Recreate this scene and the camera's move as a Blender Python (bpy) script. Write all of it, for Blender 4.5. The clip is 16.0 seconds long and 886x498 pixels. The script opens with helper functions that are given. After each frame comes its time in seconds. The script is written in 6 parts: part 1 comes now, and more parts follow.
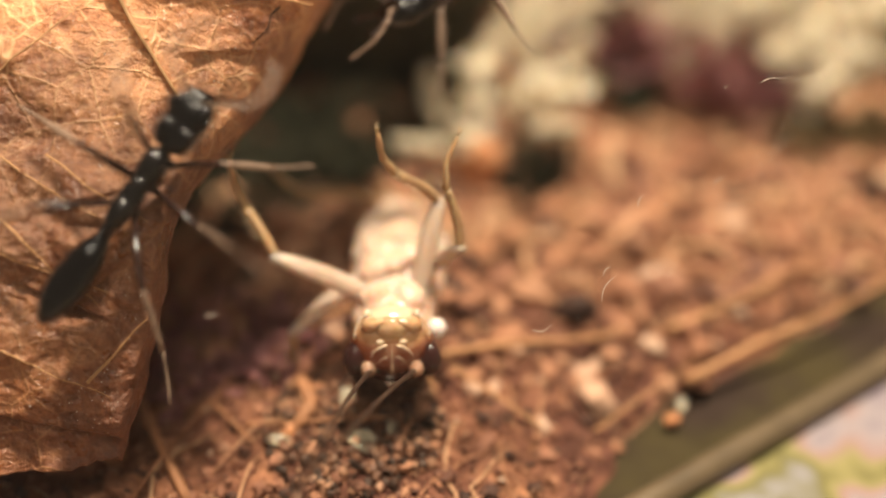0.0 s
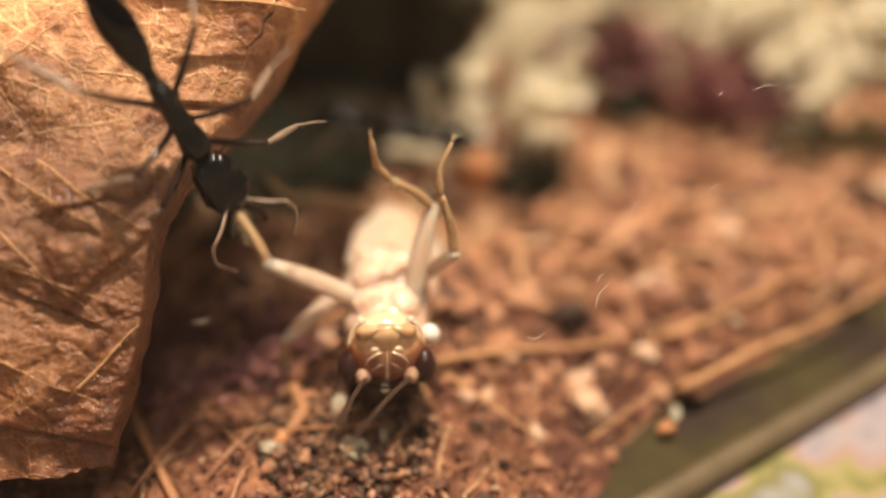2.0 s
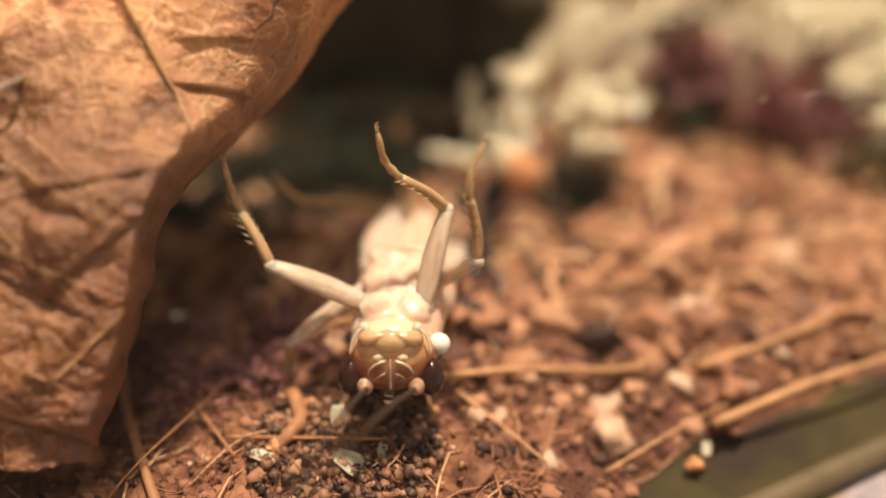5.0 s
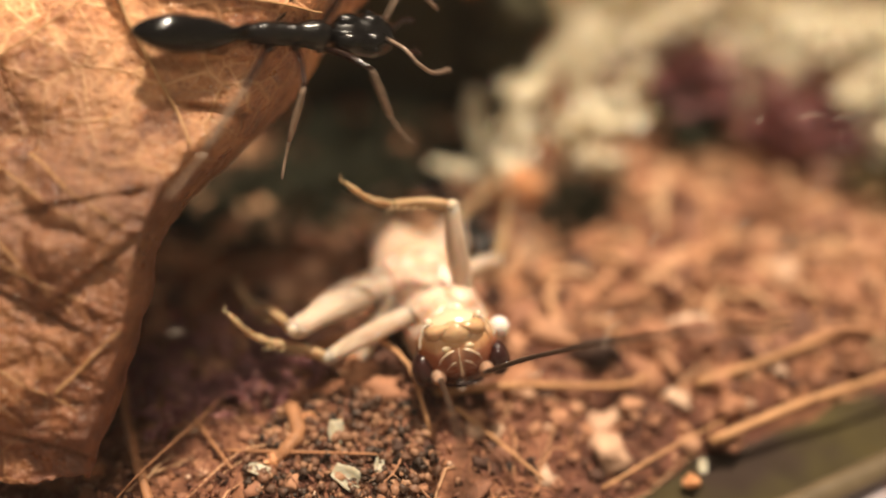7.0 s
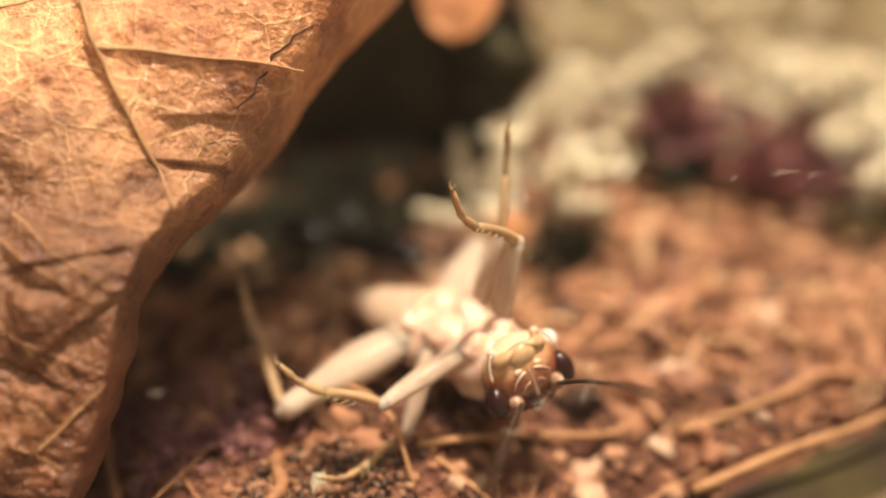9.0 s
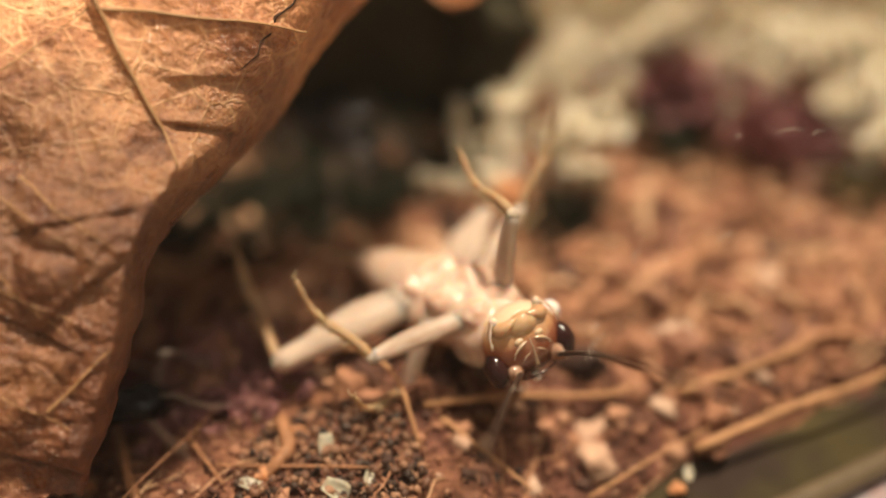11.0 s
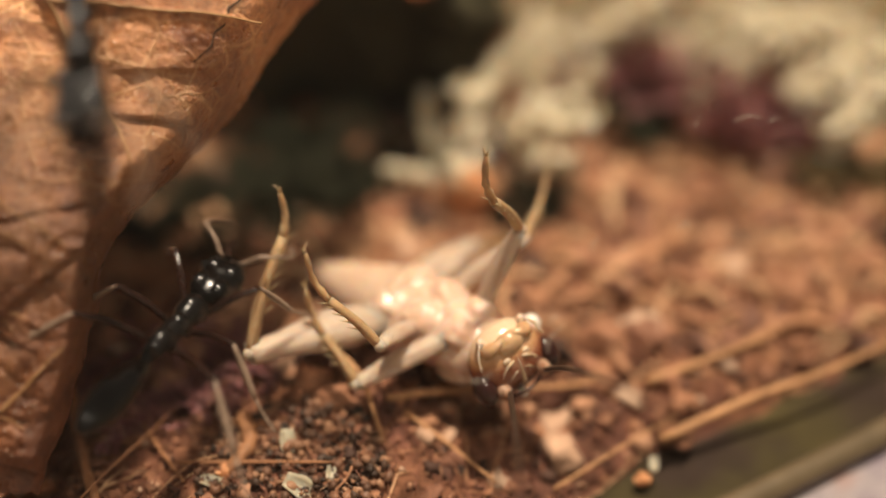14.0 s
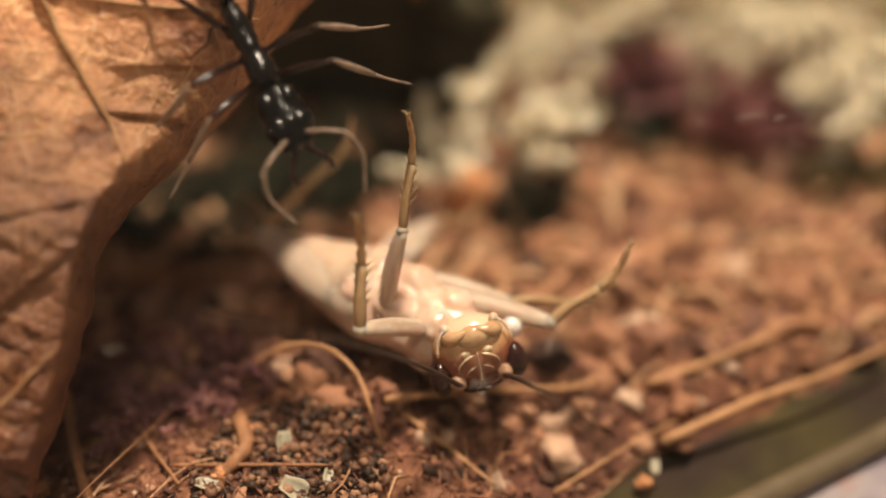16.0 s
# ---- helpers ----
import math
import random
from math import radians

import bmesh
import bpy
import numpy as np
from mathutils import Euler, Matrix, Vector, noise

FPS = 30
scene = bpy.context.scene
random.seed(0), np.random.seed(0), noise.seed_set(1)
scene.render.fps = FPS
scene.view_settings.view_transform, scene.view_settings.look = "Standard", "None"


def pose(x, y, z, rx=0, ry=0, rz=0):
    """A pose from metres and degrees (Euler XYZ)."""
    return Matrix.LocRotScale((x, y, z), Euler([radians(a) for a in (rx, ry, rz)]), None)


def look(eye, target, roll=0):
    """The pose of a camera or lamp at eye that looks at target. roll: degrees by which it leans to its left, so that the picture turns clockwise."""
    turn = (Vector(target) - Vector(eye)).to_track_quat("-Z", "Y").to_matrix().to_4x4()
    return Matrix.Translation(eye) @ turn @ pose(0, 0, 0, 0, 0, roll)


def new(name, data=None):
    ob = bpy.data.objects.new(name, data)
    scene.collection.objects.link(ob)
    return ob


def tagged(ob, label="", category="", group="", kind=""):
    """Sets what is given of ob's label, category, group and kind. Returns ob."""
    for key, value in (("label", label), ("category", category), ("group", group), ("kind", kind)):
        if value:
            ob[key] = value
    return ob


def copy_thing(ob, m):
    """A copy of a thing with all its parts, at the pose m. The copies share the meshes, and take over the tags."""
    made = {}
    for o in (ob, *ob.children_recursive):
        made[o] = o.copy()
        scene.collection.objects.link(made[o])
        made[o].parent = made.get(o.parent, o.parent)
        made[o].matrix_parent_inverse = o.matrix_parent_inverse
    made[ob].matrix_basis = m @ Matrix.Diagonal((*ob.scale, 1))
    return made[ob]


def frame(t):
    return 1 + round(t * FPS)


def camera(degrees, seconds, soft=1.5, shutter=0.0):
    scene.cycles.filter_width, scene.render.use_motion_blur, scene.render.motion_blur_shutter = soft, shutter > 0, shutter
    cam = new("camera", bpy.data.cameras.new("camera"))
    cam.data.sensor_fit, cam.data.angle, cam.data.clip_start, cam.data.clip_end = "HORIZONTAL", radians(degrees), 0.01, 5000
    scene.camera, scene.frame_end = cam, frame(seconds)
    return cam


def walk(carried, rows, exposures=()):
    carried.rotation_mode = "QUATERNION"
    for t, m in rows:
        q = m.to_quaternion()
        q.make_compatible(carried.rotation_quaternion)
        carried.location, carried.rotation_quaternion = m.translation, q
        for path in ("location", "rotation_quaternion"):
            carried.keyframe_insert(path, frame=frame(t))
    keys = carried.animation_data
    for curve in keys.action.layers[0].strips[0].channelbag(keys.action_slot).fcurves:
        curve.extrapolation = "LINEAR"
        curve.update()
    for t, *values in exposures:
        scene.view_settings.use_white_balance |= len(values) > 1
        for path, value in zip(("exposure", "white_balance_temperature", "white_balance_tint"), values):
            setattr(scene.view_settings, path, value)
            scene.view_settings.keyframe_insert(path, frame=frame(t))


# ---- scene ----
cam = camera(46.0, 16.0, soft=1.6, shutter=0.6)
cam.data.dof.use_dof = True
cam.data.dof.focus_distance = 0.0411
cam.data.dof.aperture_fstop = 13.5
# seconds, eye in millimetres, degrees
PATH = [
    (0.00, 0.000, 0.000, 34.300, 54.625, 0.000, 0.000),
    (0.50, 0.039, 0.062, 34.332, 54.582, -0.024, 0.043),
    (1.00, 0.036, 0.030, 34.220, 54.889, -0.084, -0.016),
    (1.50, 0.053, 0.064, 34.137, 55.098, -0.231, -0.048),
    (2.00, 0.051, 0.127, 34.134, 55.077, -0.291, -0.146),
    (2.50, 0.146, 0.255, 33.969, 54.951, -0.275, -0.069),
    (3.00, 0.089, 0.179, 34.008, 55.018, -0.355, -0.079),
    (3.20, -0.047, -0.061, 34.061, 55.027, -0.335, 0.379),
    (3.50, -0.250, -0.421, 34.140, 55.042, -0.306, 1.066),
    (3.70, -0.067, -0.263, 34.075, 55.092, -0.286, 1.159),
    (3.85, 0.664, 0.369, 33.812, 55.293, -0.205, 1.533),
    (4.00, 3.409, 2.739, 32.827, 56.048, 0.085, 2.937),
    (4.15, 3.373, 2.705, 32.701, 56.034, 0.067, 3.269),
    (4.50, 3.167, 2.513, 31.986, 55.953, -0.037, 5.147),
    (7.00, 3.643, 2.581, 32.549, 56.330, -0.152, 6.360),
    (7.50, 3.679, 2.522, 32.643, 56.278, -0.146, 6.383),
    (8.00, 3.499, 2.407, 32.594, 56.404, -0.237, 6.256),
    (8.50, 3.795, 1.791, 33.645, 57.353, -0.242, 6.182),
    (9.00, 4.284, 3.044, 33.811, 57.580, 0.041, 6.111),
    (11.50, 3.738, 2.277, 33.334, 56.130, 0.104, 5.464),
    (12.00, 4.144, 2.130, 33.596, 56.382, 0.213, 5.420),
    (12.50, 4.657, 2.598, 33.337, 56.231, 0.098, 4.642),
    (13.00, 4.754, 2.709, 33.307, 56.195, 0.159, 4.550),
    (13.50, 4.835, 3.256, 32.883, 55.868, 0.150, 4.545),
    (14.00, 4.782, 2.881, 33.130, 55.893, 0.172, 4.473),
    (14.50, 4.789, 2.908, 33.060, 55.925, 0.220, 4.497),
    (15.00, 4.816, 3.313, 32.793, 55.692, 0.216, 4.533),
    (15.50, 4.754, 3.152, 32.980, 55.802, 0.151, 4.521),
    (16.00, 4.717, 3.351, 32.830, 55.874, 0.066, 4.438),
]
MM = 0.001
EXPOSURES = [(0.0, 0.2), (4.5, 0.19), (7.5, 0.17), (8.5, 0.27), (9.2, 0.24), (11.5, -0.12), (12.0, -0.12), (12.5, -0.17), (16.0, -0.19)]
walk(cam, [(t, pose(x * MM, y * MM, z * MM, rx, ry, rz)) for t, x, y, z, rx, ry, rz in PATH], EXPOSURES)

# ---------------------------------------------------------------- light
world = bpy.data.worlds.new("room_light")
scene.world = world
world.use_nodes = True
back = world.node_tree.nodes["Background"]
back.inputs["Color"].default_value = (1.0, 0.80, 0.62, 1)
back.inputs["Strength"].default_value = 0.26

sun = new("lamp_overhead", bpy.data.lights.new("lamp_overhead", "SUN"))
sun.data.energy = 6.9
sun.data.angle = radians(5)
sun.data.color = (1.0, 0.83, 0.65)
sun.matrix_basis = look((0.025, 0.08, 0.30), (0, 0.045, 0))

# small desk lamp over the viewer, which glints in everything wet or polished
desk = new("lamp_desk", bpy.data.lights.new("lamp_desk", "AREA"))
desk.data.shape, desk.data.size = "DISK", 0.035
desk.data.energy = 0.12
desk.data.color = (1.0, 0.84, 0.66)
desk.matrix_basis = look((0.035, -0.05, 0.20), (0, 0.045, 0))


# ---------------------------------------------------------------- materials
def material(name, rough=0.6, metal=0.0, spec=0.5):
    m = bpy.data.materials.new(name)
    m.use_nodes = True
    b = m.node_tree.nodes["Principled BSDF"]
    b.inputs["Roughness"].default_value = rough
    b.inputs["Metallic"].default_value = metal
    b.inputs["Specular IOR Level"].default_value = spec
    return m, m.node_tree.nodes, m.node_tree.links, b


def ramp(nodes, links, source, stops):
    r = nodes.new("ShaderNodeValToRGB")
    e = r.color_ramp.elements
    while len(e) < len(stops):
        e.new(0.5)
    for k, (p, c) in enumerate(stops):
        e[k].position, e[k].color = p, (*c, 1)
    links.new(source, r.inputs[0])
    return r.outputs["Color"]


def grain(nodes, links, scale, detail=4, rough=0.6, stretch=None, coord="Object"):
    tc = nodes.new("ShaderNodeTexCoord")
    n = nodes.new("ShaderNodeTexNoise")
    n.inputs["Scale"].default_value = scale
    n.inputs["Detail"].default_value = detail
    n.inputs["Roughness"].default_value = rough
    if stretch:
        mp = nodes.new("ShaderNodeMapping")
        mp.inputs["Scale"].default_value = stretch
        links.new(tc.outputs[coord], mp.inputs[0])
        links.new(mp.outputs[0], n.inputs["Vector"])
    else:
        links.new(tc.outputs[coord], n.inputs["Vector"])
    return n.outputs["Fac"]


def mixed(nodes, links, fac, a, b, kind="MIX"):
    m = nodes.new("ShaderNodeMix")
    m.data_type, m.blend_type = "RGBA", kind
    for sock, v in ((m.inputs[0], fac), (m.inputs[6], a), (m.inputs[7], b)):
        if isinstance(v, (int, float)):
            sock.default_value = v
        elif isinstance(v, tuple):
            sock.default_value = (*v, 1)
        else:
            links.new(v, sock)
    return m.outputs[2]


def bump(nodes, links, b, height, strength=0.4, distance=0.0002):
    n = nodes.new("ShaderNodeBump")
    n.inputs["Strength"].default_value = strength
    n.inputs["Distance"].default_value = distance
    links.new(height, n.inputs["Height"])
    links.new(n.outputs[0], b.inputs["Normal"])


def island(nodes):
    return nodes.new("ShaderNodeNewGeometry").outputs["Random Per Island"]


def varied(name, stops, rough=0.75, scale=900, tint=0.35, spec=0.3, strength=0.5, trans=0.0):
    """A natural surface: each loose piece has a colour of its own, with grain over it."""
    m, n, l, b = material(name, rough, spec=spec)
    base = ramp(n, l, island(n), stops)
    g = grain(n, l, scale)
    dark = ramp(n, l, g, [(0.3, (1 - tint,) * 3), (0.7, (1.0, 1.0, 1.0))])
    l.new(mixed(n, l, 1.0, base, dark, "MULTIPLY"), b.inputs["Base Color"])
    bump(n, l, b, g, strength, 0.00015)
    if trans:
        b.inputs["Subsurface Weight"].default_value = trans
        b.inputs["Subsurface Radius"].default_value = (0.6, 0.35, 0.2)
        b.inputs["Subsurface Scale"].default_value = 0.001
    return m


def soil_material():
    m, n, l, b = material("substrate_soil", 0.9, spec=0.2)
    coarse, fine = grain(n, l, 95, 5), grain(n, l, 900, 5)
    a = ramp(n, l, coarse, [(0.30, (0.05, 0.03, 0.02)), (0.45, (0.17, 0.070, 0.047)), (0.62, (0.36, 0.165, 0.085)), (0.8, (0.44, 0.23, 0.125))])
    d = ramp(n, l, fine, [(0.35, (0.3, 0.27, 0.26)), (0.6, (1.0, 1.0, 1.0))])
    l.new(mixed(n, l, 1.0, a, d, "MULTIPLY"), b.inputs["Base Color"])
    bump(n, l, b, fine, 0.8, 0.0004)
    return m


def leaf_material():
    m, n, l, b = material("dead_leaf", 0.42, spec=0.6)
    tc = n.new("ShaderNodeTexCoord")
    blotch, fine = grain(n, l, 150, 7, 0.7), grain(n, l, 2600, 6, 0.75)
    base = ramp(n, l, blotch, [(0.26, (0.24, 0.095, 0.042)), (0.43, (0.36, 0.16, 0.072)), (0.57, (0.46, 0.225, 0.105)), (0.8, (0.56, 0.32, 0.165))])
    speck = ramp(n, l, fine, [(0.36, (0.55, 0.47, 0.42)), (0.5, (0.95, 0.93, 0.91)), (0.64, (1.15, 1.13, 1.1))])
    c = mixed(n, l, 0.8, base, speck, "MULTIPLY")
    warp = n.new("ShaderNodeTexNoise")
    warp.inputs["Scale"].default_value = 260
    l.new(tc.outputs["Object"], warp.inputs["Vector"])
    off = n.new("ShaderNodeVectorMath")
    off.operation = "MULTIPLY_ADD"
    off.inputs[1].default_value = (0.0007, 0.0007, 0.0007)
    l.new(warp.outputs["Color"], off.inputs[0])
    l.new(tc.outputs["Object"], off.inputs[2])
    cells = []
    for scale, hi in ((560, 0.045), (1700, 0.085)):
        v = n.new("ShaderNodeTexVoronoi")
        v.feature = "DISTANCE_TO_EDGE"
        v.inputs["Scale"].default_value = scale
        l.new(off.outputs[0], v.inputs["Vector"])
        cells.append(ramp(n, l, v.outputs["Distance"], [(0.0, (1, 1, 1)), (hi, (0, 0, 0))]))
    patchy = ramp(n, l, grain(n, l, 120, 3), [(0.34, (0.1, 0.1, 0.1)), (0.56, (1, 1, 1))])
    net = mixed(n, l, 1.0, cells[0], mixed(n, l, 1.0, cells[1], (0.5, 0.5, 0.5), "MULTIPLY"), "LIGHTEN")
    net = mixed(n, l, 1.0, net, patchy, "MULTIPLY")
    c = mixed(n, l, mixed(n, l, 1.0, net, (0.62, 0.62, 0.62), "MULTIPLY"), c, (0.66, 0.42, 0.22))
    stain = ramp(n, l, grain(n, l, 230, 6, 0.7), [(0.36, (0.34, 0.24, 0.20)), (0.44, (0.68, 0.58, 0.54)), (0.52, (1, 1, 1))])
    c = mixed(n, l, 0.85, c, stain, "MULTIPLY")
    white = ramp(n, l, grain(n, l, 2600, 3), [(0.66, (0, 0, 0)), (0.72, (1, 1, 1))])
    c = mixed(n, l, mixed(n, l, 1.0, white, ramp(n, l, grain(n, l, 200, 2), [(0.52, (0, 0, 0)), (0.66, (0.8, 0.8, 0.8))]), "MULTIPLY"), c, (0.72, 0.62, 0.5))
    # lower half red-brown with shade painted in, top lightened as if lit, uneven border
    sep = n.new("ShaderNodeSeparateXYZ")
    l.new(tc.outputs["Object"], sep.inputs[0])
    shade_y = n.new("ShaderNodeMath")
    shade_y.operation = "MULTIPLY_ADD"
    shade_y.inputs[1].default_value = 0.010
    l.new(grain(n, l, 170, 4), shade_y.inputs[0])
    l.new(sep.outputs["Y"], shade_y.inputs[2])
    low_half = ramp(n, l, shade_y.outputs[0], [(0.0, (0.60, 0.50, 0.44)), (0.0080, (0.41, 0.34, 0.30)), (0.0110, (0.74, 0.69, 0.66)), (0.0150, (1.65, 1.62, 1.58))])
    c = mixed(n, l, 1.0, c, low_half, "MULTIPLY")
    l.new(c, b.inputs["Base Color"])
    h = n.new("ShaderNodeMath")
    h.operation = "ADD"
    l.new(fine, h.inputs[0])
    soft = n.new("ShaderNodeMath")
    soft.operation = "MULTIPLY"
    soft.inputs[1].default_value = 0.22
    l.new(cells[0], soft.inputs[0])
    l.new(soft.outputs[0], h.inputs[1])
    wrinkle = n.new("ShaderNodeMath")
    wrinkle.operation = "MULTIPLY_ADD"
    wrinkle.inputs[1].default_value = 2.2
    l.new(grain(n, l, 1300, 3, 0.5), wrinkle.inputs[0])
    l.new(h.outputs[0], wrinkle.inputs[2])
    bump(n, l, b, wrinkle.outputs[0], 0.75, 0.00016)
    gloss = ramp(n, l, grain(n, l, 700, 4), [(0.35, (0.55, 0.55, 0.55)), (0.65, (0.24, 0.24, 0.24))])
    l.new(gloss, b.inputs["Roughness"])
    return m


def chitin(name, colour, glossy=0.22, dust=0.25):
    m, n, l, b = material(name, glossy, spec=0.35)
    g = grain(n, l, 2600, 3)
    c = ramp(n, l, g, [(0.35, tuple(v * (1 - dust) for v in colour)), (0.7, tuple(v * (1 + dust) for v in colour))])
    l.new(c, b.inputs["Base Color"])
    bump(n, l, b, g, 0.15, 0.00003)
    b.inputs["Coat Weight"].default_value = 0.05
    b.inputs["Coat Roughness"].default_value = 0.15
    return m


def flesh(name, pale, deep, sss=0.35, rough=0.38):
    """Pale, slightly see-through skin of the fresh cricket."""
    m, n, l, b = material(name, rough, spec=0.5)
    g = grain(n, l, 520, 4)
    c = ramp(n, l, g, [(0.3, deep), (0.62, pale)])
    fine = ramp(n, l, grain(n, l, 4200, 3), [(0.3, (0.86, 0.82, 0.78)), (0.6, (1, 1, 1))])
    l.new(mixed(n, l, 0.8, c, fine, "MULTIPLY"), b.inputs["Base Color"])
    l.new(ramp(n, l, grain(n, l, 1500, 3), [(0.35, (rough * 0.7,) * 3), (0.65, (rough * 1.9,) * 3)]), b.inputs["Roughness"])
    b.inputs["Subsurface Weight"].default_value = sss
    b.inputs["Subsurface Radius"].default_value = (1.0, 0.55, 0.28)
    b.inputs["Subsurface Scale"].default_value = 0.0007
    bump(n, l, b, grain(n, l, 1100, 4), 0.4, 0.00016)
    return m


def streaked(name, pale, deep):
    """See-through thigh skin with faint lengthwise streaks."""
    m, n, l, b = material(name, 0.4, spec=0.4)
    g = grain(n, l, 1.0, 4, 0.6, (2600, 260, 2600))
    c = ramp(n, l, g, [(0.32, deep), (0.5, pale), (0.7, tuple(min(1, v * 1.12) for v in pale))])
    fine = ramp(n, l, grain(n, l, 5200, 3), [(0.3, (0.78, 0.72, 0.66)), (0.6, (1, 1, 1))])
    l.new(mixed(n, l, 0.8, c, fine, "MULTIPLY"), b.inputs["Base Color"])
    b.inputs["Transmission Weight"].default_value = 0.3
    b.inputs["IOR"].default_value = 1.3
    b.inputs["Subsurface Weight"].default_value = 0.5
    b.inputs["Subsurface Radius"].default_value = (1.0, 0.6, 0.35)
    b.inputs["Subsurface Scale"].default_value = 0.0006
    bump(n, l, b, g, 0.35, 0.00012)
    return m


def clear_pane():
    m = bpy.data.materials.new("clear_pane")
    m.use_nodes = True
    n, l = m.node_tree.nodes, m.node_tree.links
    n.remove(n["Principled BSDF"])
    t, g, x = n.new("ShaderNodeBsdfTransparent"), n.new("ShaderNodeBsdfGlossy"), n.new("ShaderNodeMixShader")
    t.inputs[0].default_value = (0.97, 0.975, 0.965, 1)
    g.inputs["Roughness"].default_value = 0.05
    x.inputs[0].default_value = 0.016
    l.new(t.outputs[0], x.inputs[1])
    l.new(g.outputs[0], x.inputs[2])
    l.new(x.outputs[0], n["Material Output"].inputs[0])
    return m


M_SOIL = soil_material()
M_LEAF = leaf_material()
M_VEIN = varied("leaf_vein", [(0, (0.46, 0.25, 0.11)), (1, (0.56, 0.33, 0.16))], 0.5)
M_CRUMB = varied("soil_crumbs", [(0, (0.045, 0.025, 0.018)), (0.2, (0.14, 0.062, 0.04)), (0.45, (0.30, 0.135, 0.08)), (0.8, (0.43, 0.205, 0.11)), (0.95, (0.55, 0.30, 0.18)), (1, (0.62, 0.44, 0.32))], 0.75)
M_DARKCRUMB = varied("dark_crumbs", [(0, (0.03, 0.02, 0.014)), (0.35, (0.09, 0.048, 0.03)), (0.65, (0.24, 0.115, 0.066)), (1, (0.42, 0.23, 0.13))], 0.5)
M_FIBRE = varied("coir_fibre", [(0, (0.24, 0.10, 0.05)), (0.5, (0.58, 0.29, 0.15)), (1, (0.78, 0.50, 0.29))], 0.6, 1500)
M_HAIR = varied("coir_hair", [(0, (0.14, 0.05, 0.035)), (0.5, (0.30, 0.12, 0.075)), (0.85, (0.42, 0.19, 0.10)), (1, (0.62, 0.38, 0.23))], 0.7, 1500)
M_ROOT = varied("root", [(0, (0.46, 0.22, 0.10)), (1, (0.56, 0.31, 0.15))], 0.6, 1300)
M_STALK = varied("dry_stalk", [(0, (0.30, 0.135, 0.062)), (1, (0.42, 0.20, 0.095))], 0.6, 1500)
M_CREAM = varied("pale_moss", [(0, (0.66, 0.54, 0.35)), (0.5, (0.87, 0.77, 0.56)), (1, (0.91, 0.85, 0.70))], 0.7, 700, trans=0.2)
M_PURPLE = varied("purple_moss", [(0, (0.17, 0.062, 0.07)), (0.5, (0.33, 0.13, 0.135)), (1, (0.52, 0.27, 0.24))], 0.7, 700, trans=0.2)
M_GREEN = varied("green_moss", [(0, (0.10, 0.075, 0.03)), (0.6, (0.18, 0.13, 0.05)), (1, (0.28, 0.18, 0.075))], 0.7, 700)
M_MOSS_SHADE = varied("moss_shade", [(0, (0.028, 0.032, 0.018)), (1, (0.085, 0.082, 0.042))], 0.8, 700)
M_HUSK = varied("orange_husk", [(0, (0.62, 0.27, 0.12)), (1, (0.72, 0.34, 0.16))], 0.5, 500, trans=0.2)
M_ANT = chitin("ant_black", (0.002, 0.0014, 0.0012), 0.12)
M_ANTLEG = chitin("ant_leg", (0.02, 0.008, 0.005), 0.18)
M_ANTPALE = chitin("ant_shin", (0.27, 0.19, 0.14), 0.3)
M_ANTHEAD = chitin("ant_head", (0.0035, 0.0026, 0.0022), 0.2)
M_ANTBACK = chitin("ant_mesosoma", (0.006, 0.0048, 0.0042), 0.22)
M_PALE = flesh("cricket_skin", (0.70, 0.51, 0.40), (0.60, 0.39, 0.285), 0.65, 0.22)
M_BELLY = flesh("cricket_abdomen", (0.66, 0.49, 0.37), (0.58, 0.40, 0.28), 0.65, 0.3)
M_WHITE = streaked("cricket_femur", (0.70, 0.57, 0.46), (0.54, 0.40, 0.30))
M_SHIN = streaked("cricket_shin", (0.54, 0.37, 0.21), (0.28, 0.16, 0.085))
M_EYE = chitin("compound_eye", (0.03, 0.010, 0.008), 0.15)
M_DROP = flesh("pale_droplet", (0.80, 0.74, 0.70), (0.74, 0.66, 0.6), 0.3, 0.12)
M_SOCKET = flesh("antenna_base", (0.42, 0.27, 0.19), (0.30, 0.16, 0.10), 0.3, 0.07)
M_LABRUM = flesh("amber_lip", (0.58, 0.38, 0.22), (0.44, 0.24, 0.12), 0.4, 0.12)
M_FEELER = chitin("cricket_antenna", (0.045, 0.026, 0.017), 0.4)
M_MARK = flesh("cream_marking", (0.74, 0.55, 0.38), (0.64, 0.42, 0.26), 0.3, 0.2)
M_TEAR = varied("leaf_tear", [(0, (0.05, 0.024, 0.013)), (1, (0.08, 0.04, 0.02))], 0.8)
M_GLINT = varied("glint_speck", [(0, (0.42, 0.30, 0.2)), (1, (0.80, 0.74, 0.66))], 0.18, spec=0.6)
M_RIM = varied("olive_rim", [(0, (0.125, 0.09, 0.052)), (1, (0.15, 0.11, 0.064))], 0.4, 400)


